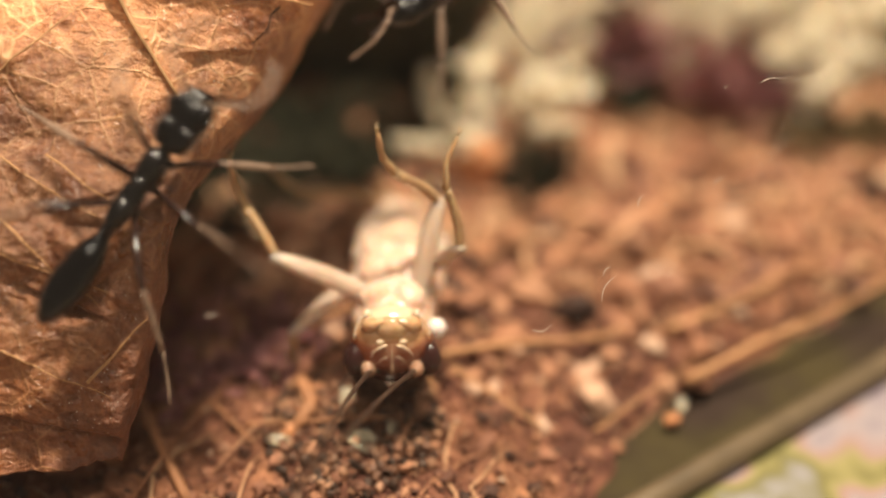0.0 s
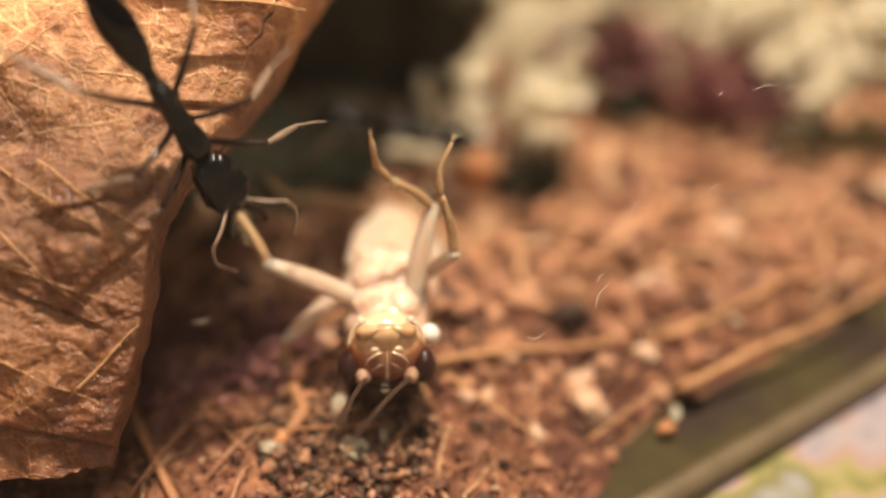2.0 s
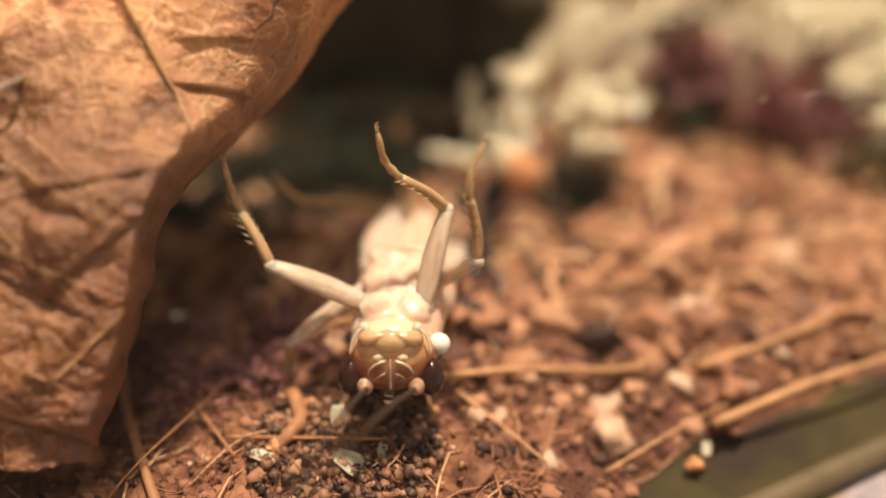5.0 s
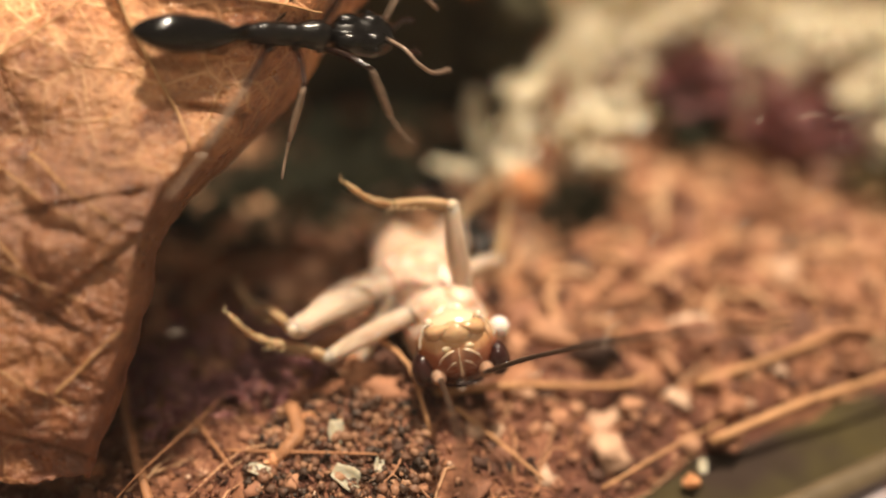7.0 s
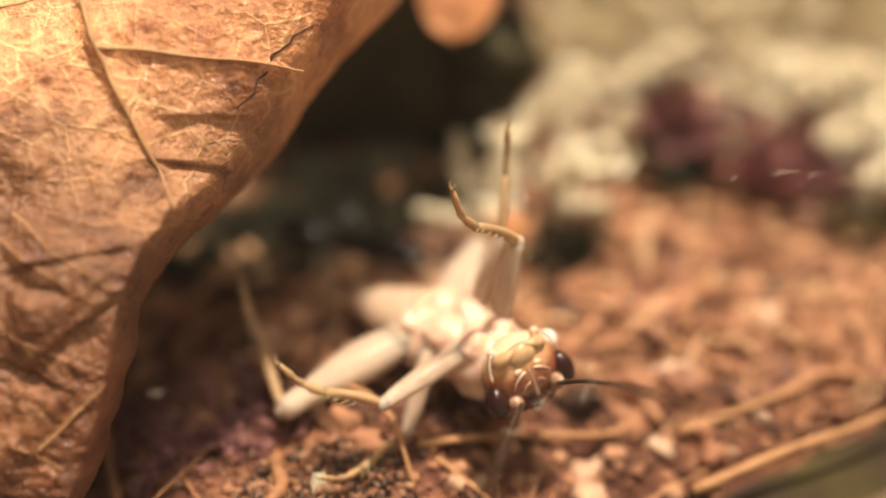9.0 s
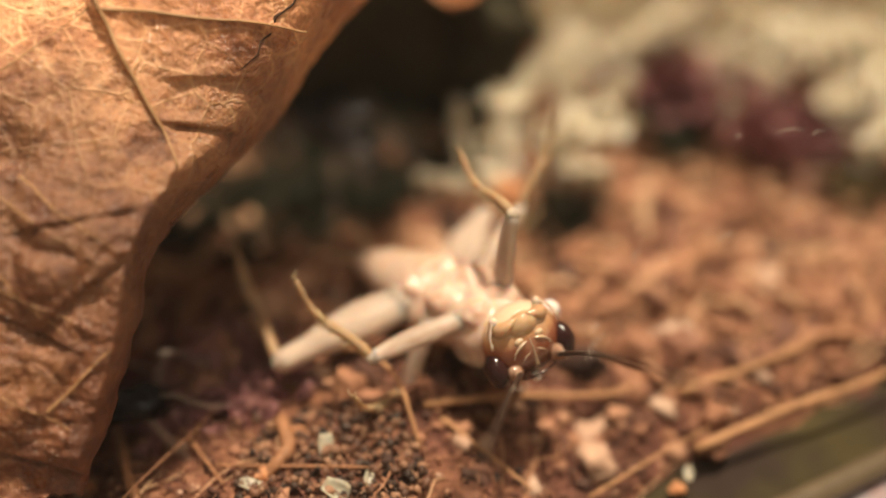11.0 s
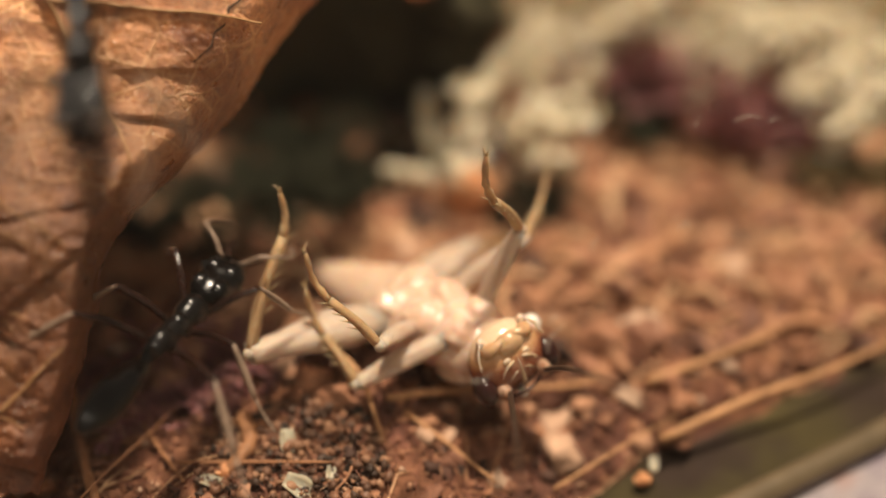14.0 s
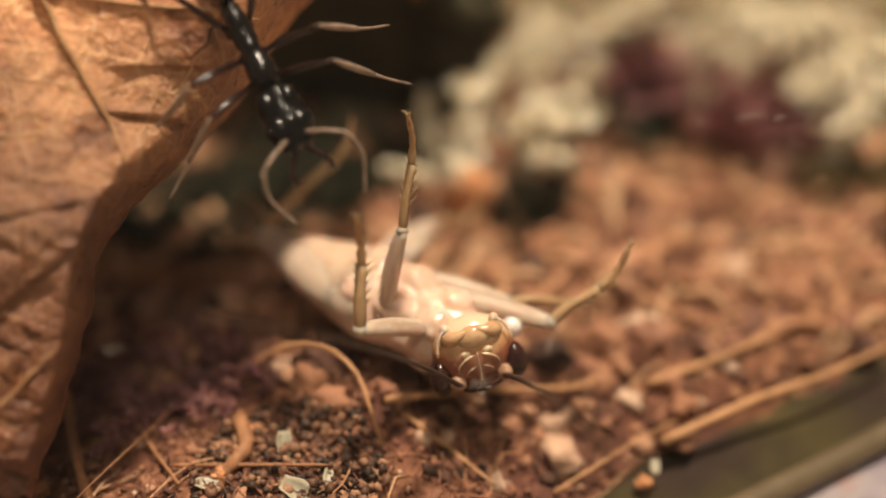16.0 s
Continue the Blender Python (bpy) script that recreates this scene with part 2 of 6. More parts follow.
def ledge_material():
    m, n, l, b = material("stained_ledge", 0.7, spec=0.15)
    c = ramp(n, l, grain(n, l, 130, 3), [(0.36, (0.030, 0.018, 0.012)), (0.48, (0.042, 0.031, 0.012)), (0.6, (0.056, 0.043, 0.014)), (0.75, (0.07, 0.035, 0.018))])
    d = ramp(n, l, grain(n, l, 900, 4), [(0.3, (0.75, 0.72, 0.7)), (0.6, (1, 1, 1))])
    l.new(mixed(n, l, 1.0, c, d, "MULTIPLY"), b.inputs["Base Color"])
    bump(n, l, b, grain(n, l, 600, 4), 0.3, 0.0002)
    return m


M_LEDGE = ledge_material()
M_PANE = clear_pane()
M_DUST = varied("dried_dirt", [(0, (0.42, 0.34, 0.27)), (1, (0.62, 0.54, 0.45))], 0.4)
M_HOLLOW = varied("hollow_dark", [(0, (0.070, 0.062, 0.033)), (1, (0.10, 0.088, 0.048))], 0.85, 300)
M_FLAKE = varied("pale_flake", [(0, (0.42, 0.36, 0.25)), (1, (0.56, 0.50, 0.38))], 0.35, 500, trans=0.3)


def head_material():
    """Cricket face: amber mouth, dark brown brow, cream bars in mirror symmetry."""
    m, n, l, b = material("cricket_face", 0.2, spec=0.5)
    tc = n.new("ShaderNodeTexCoord")
    sep = n.new("ShaderNodeSeparateXYZ")
    l.new(tc.outputs["Object"], sep.inputs[0])

    def calc(op, a, c=0.0, d=0.0):
        k = n.new("ShaderNodeMath")
        k.operation = op
        for sock, v in zip(k.inputs, (a, c, d)):
            if isinstance(v, (int, float)):
                sock.default_value = v
            else:
                l.new(v, sock)
        return k.outputs[0]

    wob = calc("MULTIPLY_ADD", grain(n, l, 1400, 3), 0.7, -0.35)
    x = calc("ABSOLUTE", calc("MULTIPLY", sep.outputs["X"], 1000.0))
    z = calc("ADD", calc("MULTIPLY", sep.outputs["Z"], 1000.0), wob)
    bars = calc("SMOOTH_MAX", calc("MULTIPLY", calc("SINE", calc("MULTIPLY_ADD", x, -2.4, calc("MULTIPLY", z, 6.5))), 1.0), 0.0, 0.5)
    bars = calc("MULTIPLY", bars, calc("MULTIPLY", calc("LESS_THAN", x, 0.85), calc("LESS_THAN", calc("ABSOLUTE", calc("ADD", z, -0.1)), 0.6)))
    mid = calc("MULTIPLY", calc("LESS_THAN", x, 0.12), calc("LESS_THAN", calc("ABSOLUTE", calc("ADD", z, 0.35)), 0.75))
    cream = calc("MAXIMUM", bars, mid)
    zone = n.new("ShaderNodeMapRange")
    zone.inputs["From Min"].default_value = -1.4
    zone.inputs["From Max"].default_value = 1.4
    l.new(z, zone.inputs["Value"])
    base = ramp(n, l, zone.outputs[0], [(0.18, (0.07, 0.018, 0.010)), (0.40, (0.19, 0.050, 0.022)), (0.62, (0.27, 0.085, 0.038)), (0.74, (0.50, 0.26, 0.12)), (0.95, (0.70, 0.50, 0.34))])
    l.new(mixed(n, l, calc("MULTIPLY", cream, 0.12), base, (0.80, 0.60, 0.42)), b.inputs["Base Color"])
    b.inputs["Coat Weight"].default_value = 0.4
    b.inputs["Coat Roughness"].default_value = 0.1
    b.inputs["Subsurface Weight"].default_value = 0.1
    b.inputs["Subsurface Radius"].default_value = (1.0, 0.5, 0.25)
    b.inputs["Subsurface Scale"].default_value = 0.0003
    return m


M_FACE = head_material()


# ---------------------------------------------------------------- mesh helpers (all in millimetres)
class Shape:
    """Vertices and faces of one mesh, gathered in millimetres."""

    def __init__(self):
        self.v, self.f, self.n = [], [], 0

    def add(self, verts, faces):
        self.v.append(np.asarray(verts, float))
        self.f.extend([tuple(i + self.n for i in q) for q in faces])
        self.n += len(verts)
        return self

    def tube(self, pts, radii, sides=8, flat=1.0, side=None):
        """A round, tapering tube along pts, with closed ends; flat squeezes it across."""
        pts = np.asarray(pts, float)
        k = len(pts)
        radii = np.full(k, radii) if np.isscalar(radii) else np.asarray(radii, float)
        tang = np.gradient(pts, axis=0)
        tang /= np.linalg.norm(tang, axis=1)[:, None] + 1e-9
        ref = np.array(side if side is not None else ((0, 0, 1) if abs(tang[0, 2]) < 0.9 else (1, 0, 0)), float)
        a = np.cross(tang, ref)
        a /= np.linalg.norm(a, axis=1)[:, None] + 1e-9
        b = np.cross(tang, a)
        ang = np.arange(sides) * 2 * np.pi / sides
        ring = pts[:, None] + radii[:, None, None] * (np.cos(ang)[None, :, None] * a[:, None] + flat * np.sin(ang)[None, :, None] * b[:, None])
        verts = np.concatenate([ring.reshape(-1, 3), pts[:1], pts[-1:]])
        faces = []
        for i in range(k - 1):
            for j in range(sides):
                j2 = (j + 1) % sides
                faces.append((i * sides + j, i * sides + j2, (i + 1) * sides + j2, (i + 1) * sides + j))
        e0, e1 = k * sides, k * sides + 1
        for j in range(sides):
            j2 = (j + 1) % sides
            faces.append((e0, j2, j))
            faces.append((e1, (k - 1) * sides + j, (k - 1) * sides + j2))
        return self.add(verts, faces)

    def ball(self, c, r, rings=10, sides=14, turn=None, lump=0.0, seed=0):
        """An ellipsoid with radii r about c, turned by an Euler angle in degrees, lumpy if asked."""
        th = np.linspace(0, np.pi, rings + 1)[1:-1]
        ph = np.arange(sides) * 2 * np.pi / sides
        v = np.stack([np.outer(np.sin(th), np.cos(ph)), np.outer(np.sin(th), np.sin(ph)), np.outer(np.cos(th), np.ones(sides))], -1).reshape(-1, 3)
        v = np.concatenate([v, [[0, 0, 1], [0, 0, -1]]])
        if lump:
            v = v * np.array([[1 + lump * noise.noise(Vector(p) * 1.6 + Vector((seed, 0, 0))) + 0.6 * lump * noise.noise(Vector(p) * 4.3 + Vector((0, seed, 0)))] for p in v])
        v = v * np.asarray(r, float)
        if turn is not None:
            v = v @ np.array(Euler([radians(q) for q in turn]).to_matrix()).T
        v = v + np.asarray(c, float)
        k, f = rings - 1, []
        for i in range(k - 1):
            for j in range(sides):
                j2 = (j + 1) % sides
                f.append((i * sides + j, (i + 1) * sides + j, (i + 1) * sides + j2, i * sides + j2))
        for j in range(sides):
            j2 = (j + 1) % sides
            f.append((k * sides, j, j2))
            f.append((k * sides + 1, (k - 1) * sides + j2, (k - 1) * sides + j))
        return self.add(v, f)

    def mesh(self, name, mat, smooth=True):
        me = bpy.data.meshes.new(name)
        me.from_pydata((np.concatenate(self.v) * MM).tolist(), [], self.f)
        me.materials.append(mat)
        me.polygons.foreach_set("use_smooth", np.full(len(me.polygons), smooth))
        me.update()
        return me


def part(name, shape, mat, parent=None, label="", smooth=True):
    ob = new(name, shape.mesh(name, mat, smooth))
    if parent:
        ob.parent = parent
    return tagged(ob, label)


def thing(name, label, category, group=""):
    return tagged(new(name), label, category, group)


def bent(points, k=12):
    """A smooth line of k points through a few (Catmull-Rom)."""
    p = np.asarray(points, float)
    p = np.concatenate([[2 * p[0] - p[1]], p, [2 * p[-1] - p[-2]]])
    out = []
    for u in np.linspace(0, len(p) - 3 - 1e-6, k):
        i, f = int(u), u - int(u)
        a, b, c, d = p[i:i + 4]
        out.append(0.5 * (2 * b + (c - a) * f + (2 * a - 5 * b + 4 * c - d) * f * f + (3 * b - a - 3 * c + d) * f ** 3))
    return np.array(out)


# ---------------------------------------------------------------- ground
RIM_A, RIM_B = np.array([10.4, 32.15]), np.array([23.2, 40.7])   # two points of the tray's front rim
RIM_Z = -1.7
LEDGE = 4.4      # width of the bare ledge inside the rim
RIM_D = (RIM_B - RIM_A) / np.linalg.norm(RIM_B - RIM_A)
RIM_N = np.array([-RIM_D[1], RIM_D[0]])           # points into the tray


def inside(x, y):
    """Millimetres by which a point lies inside the tray's front rim."""
    return (x - RIM_A[0]) * RIM_N[0] + (y - RIM_A[1]) * RIM_N[1]


def height(x, y):
    """The substrate's height over the tray floor, in millimetres."""
    h = (0.9 if y < 44 else min(1.9, 0.9 + 0.1 * (y - 44))) * noise.noise(Vector((x * 0.11, y * 0.11, 1.3))) + 0.6 * noise.noise(Vector((x * 0.3, y * 0.3, 5.1))) + 0.38 * noise.noise(Vector((x * 0.8, y * 0.8, 9.0)))
    h += 2.2 * math.exp(-((x + 1) ** 2 / 90 + (y - 40) ** 2 / 110))
    h += 0.035 * max(0, y - 62) ** 1.35
    h -= 1.6 * math.exp(-((x + 8) ** 2 / 50 + (y - 62) ** 2 / 160))
    h -= 1.8 * math.exp(-((x - 10.5) ** 2 / 75 + (y - 35) ** 2 / 32))
    d = inside(x, y)
    return h + (RIM_Z - 0.5 - h) * math.exp(-max(d, 0) / 1.3)


def ledge_width(x):
    """The ledge runs out towards the near end of the tray."""
    f = min(1.0, max(0.0, (x - 4.5) / 6.0))
    return LEDGE * f * f * (3 - 2 * f)


def bed(x, y):
    """The soil itself, which stops short of the smooth ledge along the front rim."""
    d = inside(x, y) + 0.9 * noise.noise(Vector((x * 0.5, y * 0.5, 2.0)))
    f = min(1.0, max(0.0, (d - ledge_width(x) + 0.6) / 1.6)) if x > 4.5 else 1.0
    f = f * f * (3 - 2 * f)
    low = RIM_Z - 0.42
    lumps = 0.45 * noise.noise(Vector((x * 0.55, y * 0.55, 4.0))) + 0.25 * noise.noise(Vector((x * 1.3, y * 1.3, 7.0))) if y > 36 else 0.0
    for px, py, r, deep in ((9.7, 40.9, 0.9, 1.3), (7.2, 38.6, 0.8, 0.9), (9.0, 37.0, 0.7, 0.8), (4.5, 52.5, 1.5, 1.2), (12.4, 47.0, 1.2, 1.0), (-2.8, 34.6, 1.3, 0.7)):
        lumps -= deep * math.exp(-((x - px) ** 2 + (y - py) ** 2) / r ** 2)
    return low + (height(x, y) + lumps - low) * f


def ground():
    xs, ys = np.arange(-62, 62.1, 0.5), np.arange(4, 128, 0.5)
    ids, s, verts = {}, Shape(), []
    for j, y in enumerate(ys):
        for i, x in enumerate(xs):
            d = inside(x, y)
            if d > -0.56:
                ids[i, j] = len(verts)
                if d < 0.1:
                    verts.append((x - RIM_N[0] * d, y - RIM_N[1] * d, RIM_Z - 0.35))
                else:
                    verts.append((x, y, bed(x, y)))
    faces = []
    for (i, j), a in ids.items():
        q = (a, ids.get((i + 1, j)), ids.get((i + 1, j + 1)), ids.get((i, j + 1)))
        if None not in q:
            faces.append(q)
    s.add(verts, faces)
    return tagged(part("ground", s, M_SOIL), "reddish-brown coir and soil substrate in a small tray", "ground", kind="structure")


ground()


def scatter(count, x0, x1, y0, y1, rng):
    out = []
    while len(out) < count:
        x, y = rng.uniform(x0, x1), rng.uniform(y0, y1)
        if inside(x, y) > max(0.6, ledge_width(x) + 0.5 * noise.noise(Vector((x * 0.6, y * 0.6, 3)))):
            out.append((x, y))
    return out


def crumbs():
    rng = random.Random(3)
    s = Shape()
    for x, y in scatter(1500, -30, 38, 36, 84, rng):
        if noise.noise(Vector((x * 0.28, y * 0.28, 11.0))) < rng.uniform(-0.45, 0.3) or (x < -4 and y > 48):
            continue
        r = rng.uniform(0.45, 1.25)
        s.ball((x, y, bed(x, y) + r * 0.1), (r * rng.uniform(0.8, 1.3), r * rng.uniform(0.6, 1.0), r * rng.uniform(0.4, 0.8)), 8, 11, (rng.uniform(-40, 40), rng.uniform(-40, 40), rng.uniform(0, 360)), 0.7, rng.random() * 90)
    for x, y in scatter(2300, -30, 36, 22, 74, rng):
        r = rng.uniform(0.18, 0.5)
        if ((x + 10.5) / 5.5) ** 2 + ((y - 38.5) / 4.5) ** 2 < 1 and rng.random() < 0.7:
            continue
        s.ball((x, y, bed(x, y) + r * 0.2), (r * rng.uniform(0.8, 1.4), r * rng.uniform(0.6, 1.0), r * rng.uniform(0.5, 0.9)), 7, 10, (rng.uniform(-50, 50), rng.uniform(-40, 40), rng.uniform(0, 360)), 0.8, rng.random() * 90)
    tagged(part("soil_clods", s, M_CRUMB), "soft orange-brown clods of soil and coir", "soil", kind="stuff")
    s = Shape()
    for x, y in scatter(2600, -26, 30, 22, 46, rng):
        r = rng.uniform(0.06, 0.2)
        s.ball((x, y, bed(x, y) + r * 0.5 + rng.uniform(0, 0.2)), (r * rng.uniform(0.8, 1.4), r * rng.uniform(0.5, 0.9), r * rng.uniform(0.4, 0.8)), 5, 7, (rng.uniform(0, 360), rng.uniform(0, 360), 0), 0.9, rng.random() * 90)
    tagged(part("soil_crumbs", s, M_CRUMB), "loose reddish-brown soil crumbs and coir dust", "soil", kind="stuff")


crumbs()


def dark_crumbs():
    rng = random.Random(8)
    s = Shape()
    for _ in range(700):
        a, d = rng.uniform(0, 2 * math.pi), 4.0 * math.sqrt(rng.random())
        x, y = -3.9 + d * math.cos(a), 33.0 + 0.85 * d * math.sin(a)
        if inside(x, y) < 0.5:
            continue
        r = rng.uniform(0.09, 0.27)
        s.ball((x, y, bed(x, y) + rng.uniform(0.0, 0.4)), (r, r * rng.uniform(0.6, 1), r * rng.uniform(0.6, 0.9)), 6, 8, (rng.uniform(0, 360), rng.uniform(0, 360), 0), 0.7, rng.random() * 90)
    tagged(part("dark_soil", s, M_DARKCRUMB), "patch of blackish-brown damp soil granules", "soil", kind="stuff")


dark_crumbs()


def fibres():
    rng = random.Random(5)
    s = Shape()
    for x, y in scatter(3400, -34, 44, 26, 92, rng):
        far = y > 46
        if y < 41 and rng.random() < 0.8:
            continue
        n, a = 7, rng.uniform(0, 2 * math.pi)
        if x > 4 and rng.random() < 0.6:
            a = rng.gauss(0.45, 0.5)
        step, p = rng.uniform(0.3, 1.1), [x, y]
        lift, pts = rng.uniform(0.1, 1.0 if far else 0.5), []
        for k in range(n):
            pts.append((p[0], p[1], bed(p[0], p[1]) + 0.1 + lift * math.sin(math.pi * k / (n - 1)) * rng.uniform(0.5, 1)))
            a += rng.gauss(0, 0.35)
            p = [p[0] + step * math.cos(a), p[1] + step * math.sin(a)]
        if inside(*p) < max(0.5, ledge_width(p[0])):
            continue
        r = rng.uniform(0.03, 0.10) if not far else rng.uniform(0.06, 0.3)
        s.tube(pts, [r * q for q in (0.6, 0.9, 1, 1, 0.9, 0.7, 0.4)], 4)
    tagged(part("coir_fibres", s, M_FIBRE), "tangled orange-brown coir fibres over the soil", "fibres", kind="stuff")


fibres()


def fine_fibres():
    """Matted short coir hairs that felt the soil together."""
    rng = random.Random(15)
    s = Shape()
    for x, y in scatter(2600, -20, 30, 26, 60, rng):
        a, step = rng.uniform(0, 2 * math.pi), rng.uniform(0.12, 0.6)
        lift, pts, p = rng.uniform(0.05, 0.45), [], [x, y]
        for k in range(6):
            pts.append((p[0], p[1], bed(p[0], p[1]) + 0.12 + lift * math.sin(math.pi * k / 5)))
            a += rng.gauss(0, 0.25)
            p = [p[0] + step * math.cos(a), p[1] + step * math.sin(a)]
        if inside(*p) < max(0.5, ledge_width(p[0])):
            continue
        r = rng.uniform(0.010, 0.034)
        s.tube(pts, [r * q for q in (0.5, 0.9, 1, 1, 0.8, 0.4)], 3)
    tagged(part("fine_fibres", s, M_HAIR), "matted fine mauve and orange-brown coir hairs", "fibres", kind="stuff")


fine_fibres()


def moss_patch(name, mat, label, spots, seed, leaf=0.9, per=46):
    """Clumps of moss shoots: curved stems set with small pointed leaves."""
    rng = random.Random(seed)
    s = Shape()
    for cx, cy, rad, shoots, tall in spots:
        for _ in range(shoots):
            a, d = rng.uniform(0, 2 * math.pi), rad * math.sqrt(rng.random())
            x, y = cx + d * math.cos(a), cy + d * math.sin(a)
            if inside(x, y) < 0.4:
                continue
            z, ln = height(x, y), tall * rng.uniform(0.6, 1.2)
            lx, ly = rng.gauss(0, 0.5), rng.gauss(-0.15, 0.5)
            pts = bent([(x, y, z - 0.2), (x + 0.3 * lx * ln, y + 0.3 * ly * ln, z + 0.5 * ln), (x + lx * ln, y + ly * ln, z + ln * 0.85)], 7)
            s.tube(pts, [0.12, 0.12, 0.11, 0.1, 0.09, 0.07, 0.04], 4)
            for k in range(per):
                u = rng.random()
                q = pts[min(6, int(u * 7))] + np.array([rng.gauss(0, 0.08) for _ in range(3)])
                w = np.array([rng.gauss(0, 1), rng.gauss(0, 1), rng.gauss(0.5, 0.7)])
                w /= np.linalg.norm(w)
                e = np.cross(w, (rng.random(), rng.random(), 1))
                e /= np.linalg.norm(e)
                up = np.cross(e, w)
                L, B = leaf * rng.uniform(0.5, 1.1), leaf * rng.uniform(0.16, 0.3)
                s.add([q, q + w * L * 0.45 + e * B + up * 0.05, q + w * L + up * 0.14 * L, q + w * L * 0.45 - e * B + up * 0.05, q + w * L * 0.5 - up * 0.1 * L], [(0, 1, 4), (1, 2, 4), (2, 3, 4), (3, 0, 4)])
    tagged(part(name, s, mat), label, "moss", kind="stuff")


moss_patch("purple_moss", M_PURPLE, "dark red-purple moss shoots among the soil", [(-11.5, 38.5, 4.4, 130, 1.3), (-7.5, 37, 2.4, 40, 0.8)], 11, 0.34, 40)
moss_patch("purple_moss", M_PURPLE, "tall purple moss at the back of the tray", [(12.4, 71.3, 1.3, 14, 4.5), (14.5, 69.9, 1.6, 20, 4.0), (18.0, 67.8, 1.4, 18, 4.0), (19.8, 65.3, 2.0, 30, 3.2), (22.8, 66.6, 1.6, 20, 3.6)], 12, 1.3, 30)
moss_patch("pale_moss", M_CREAM, "pale cream dried sphagnum moss", [(14, 88, 10, 160, 4.0), (30, 86, 9, 160, 4.5), (37, 78, 6, 60, 4), (8, 84, 5, 60, 3), (33, 70, 3, 26, 2.0)], 13, 1.7, 40)


def moss_strand(points, r, seed):
    """A thick dried sphagnum strand, closely set with blunt leaves."""
    rng = random.Random(seed)
    pts = bent(points, 12)
    s = Shape().tube(pts, r * 0.42 * (1 + 0.25 * np.sin(np.arange(12) * 1.9 + seed)), 8)
    low = pts[0] * np.array([1, 1, 0]) + np.array([0, 0, height(pts[0][0], pts[0][1]) - 0.2])
    s.tube(bent([low, (low + pts[0]) / 2 + np.array([0.2, 0.3, 0]), pts[0]], 5), r * 0.4, 6)
    for k in range(150):
        q = pts[rng.randrange(12)] + np.array([rng.gauss(0, 0.2 * r) for _ in range(3)])
        w = np.array([rng.gauss(0, 1), rng.gauss(-0.2, 1), rng.gauss(0.3, 0.8)])
        w /= np.linalg.norm(w)
        s.ball(q + w * r * rng.uniform(0.3, 0.95), (r * 0.2, r * rng.uniform(0.3, 0.6), r * 0.13), 4, 6, (rng.uniform(0, 360), rng.uniform(0, 360), rng.uniform(0, 360)))
    tagged(part("moss_strand", s, M_CREAM), "thick pale cream strand of dried sphagnum moss", "moss", "dried moss strands")


moss_strand(((1.7, 55.9, 2.5), (2.0, 57.2, 4.3), (2.3, 58.8, 6.6)), 1.25, 0)
moss_strand(((2.5, 64.1, 3.7), (4.0, 65.2, 5.2), (5.5, 66.2, 6.6)), 1.00, 1)
moss_strand(((5.0, 59.0, 3.4), (6.6, 59.5, 4.1), (8.1, 60.0, 4.9)), 1.50, 2)
moss_strand(((6.1, 63.9, 3.4), (5.5, 65.2, 5.2), (6.7, 66.8, 7.4)), 1.20, 3)
moss_strand(((7.2, 71.3, 3.4), (10.5, 72.0, 4.4), (13.4, 73.2, 6.1)), 1.60, 4)
moss_strand(((16.7, 73.6, 3.3), (21.8, 74.3, 4.2), (26.9, 74.3, 4.2)), 1.70, 5)
moss_strand(((25.5, 69.2, 3.9), (28.7, 69.6, 4.6), (31.9, 70.1, 5.2)), 1.70, 6)
moss_strand(((24.2, 61.1, 2.9), (25.6, 62.1, 4.3), (27.5, 62.9, 5.5)), 1.30, 7)
moss_strand(((-0.9, 60.2, 5.2), (-0.7, 59.4, 4.0), (-0.3, 58.5, 2.7)), 0.60, 8)
moss_strand(((5.8, 56.5, 3.4), (6.8, 56.4, 3.2), (7.8, 56.4, 3.2)), 0.60, 9)
moss_strand(((-2.9, 56.0, 2.6), (-1.5, 55.9, 2.5), (-0.1, 55.8, 2.3)), 0.50, 10)
moss_strand(((17.1, 72.5, 5.1), (16.3, 71.0, 3.1), (17.5, 69.6, 1.1)), 0.70, 11)
moss_strand(((9.7, 65.4, 5.5), (8.6, 64.6, 4.3), (8.2, 63.7, 3.1)), 0.70, 12)
moss_strand(((17.6, 75.1, 5.5), (20.5, 74.8, 4.5), (22.8, 75.5, 5.1)), 1.60, 13)
moss_strand(((22.7, 70.4, 4.7), (24.1, 71.4, 6.0), (26.8, 71.0, 5.1)), 1.50, 14)
moss_strand(((14.4, 75.0, 5.8), (13.1, 74.0, 4.4), (12.3, 72.8, 2.8)), 1.20, 15)
moss_strand(((22.8, 65.7, 3.2), (24.2, 66.7, 4.4), (26.4, 66.6, 4.0)), 1.20, 16)
moss_strand(((19.0, 69.7, 4.4), (19.8, 69.2, 3.5), (19.5, 68.5, 2.5)), 0.80, 17)


def husk():
    z = height(2.2, 55.4)
    s = Shape().ball((0, 0, 1.6), (1.45, 1.2, 2.0), 12, 16, (14, 6, 0), 0.12, 4)
    s.tube([(0, 0.2, 3.1), (0.1, 0.4, 3.7)], [0.2, 0.06], 6)
    ob = part("seed_husk", s, M_HUSK)
    ob.location = Vector((2.2, 55.4, z - 0.1)) * MM
    tagged(ob, "plump orange seed husk standing in the soil", "seed husk")


husk()


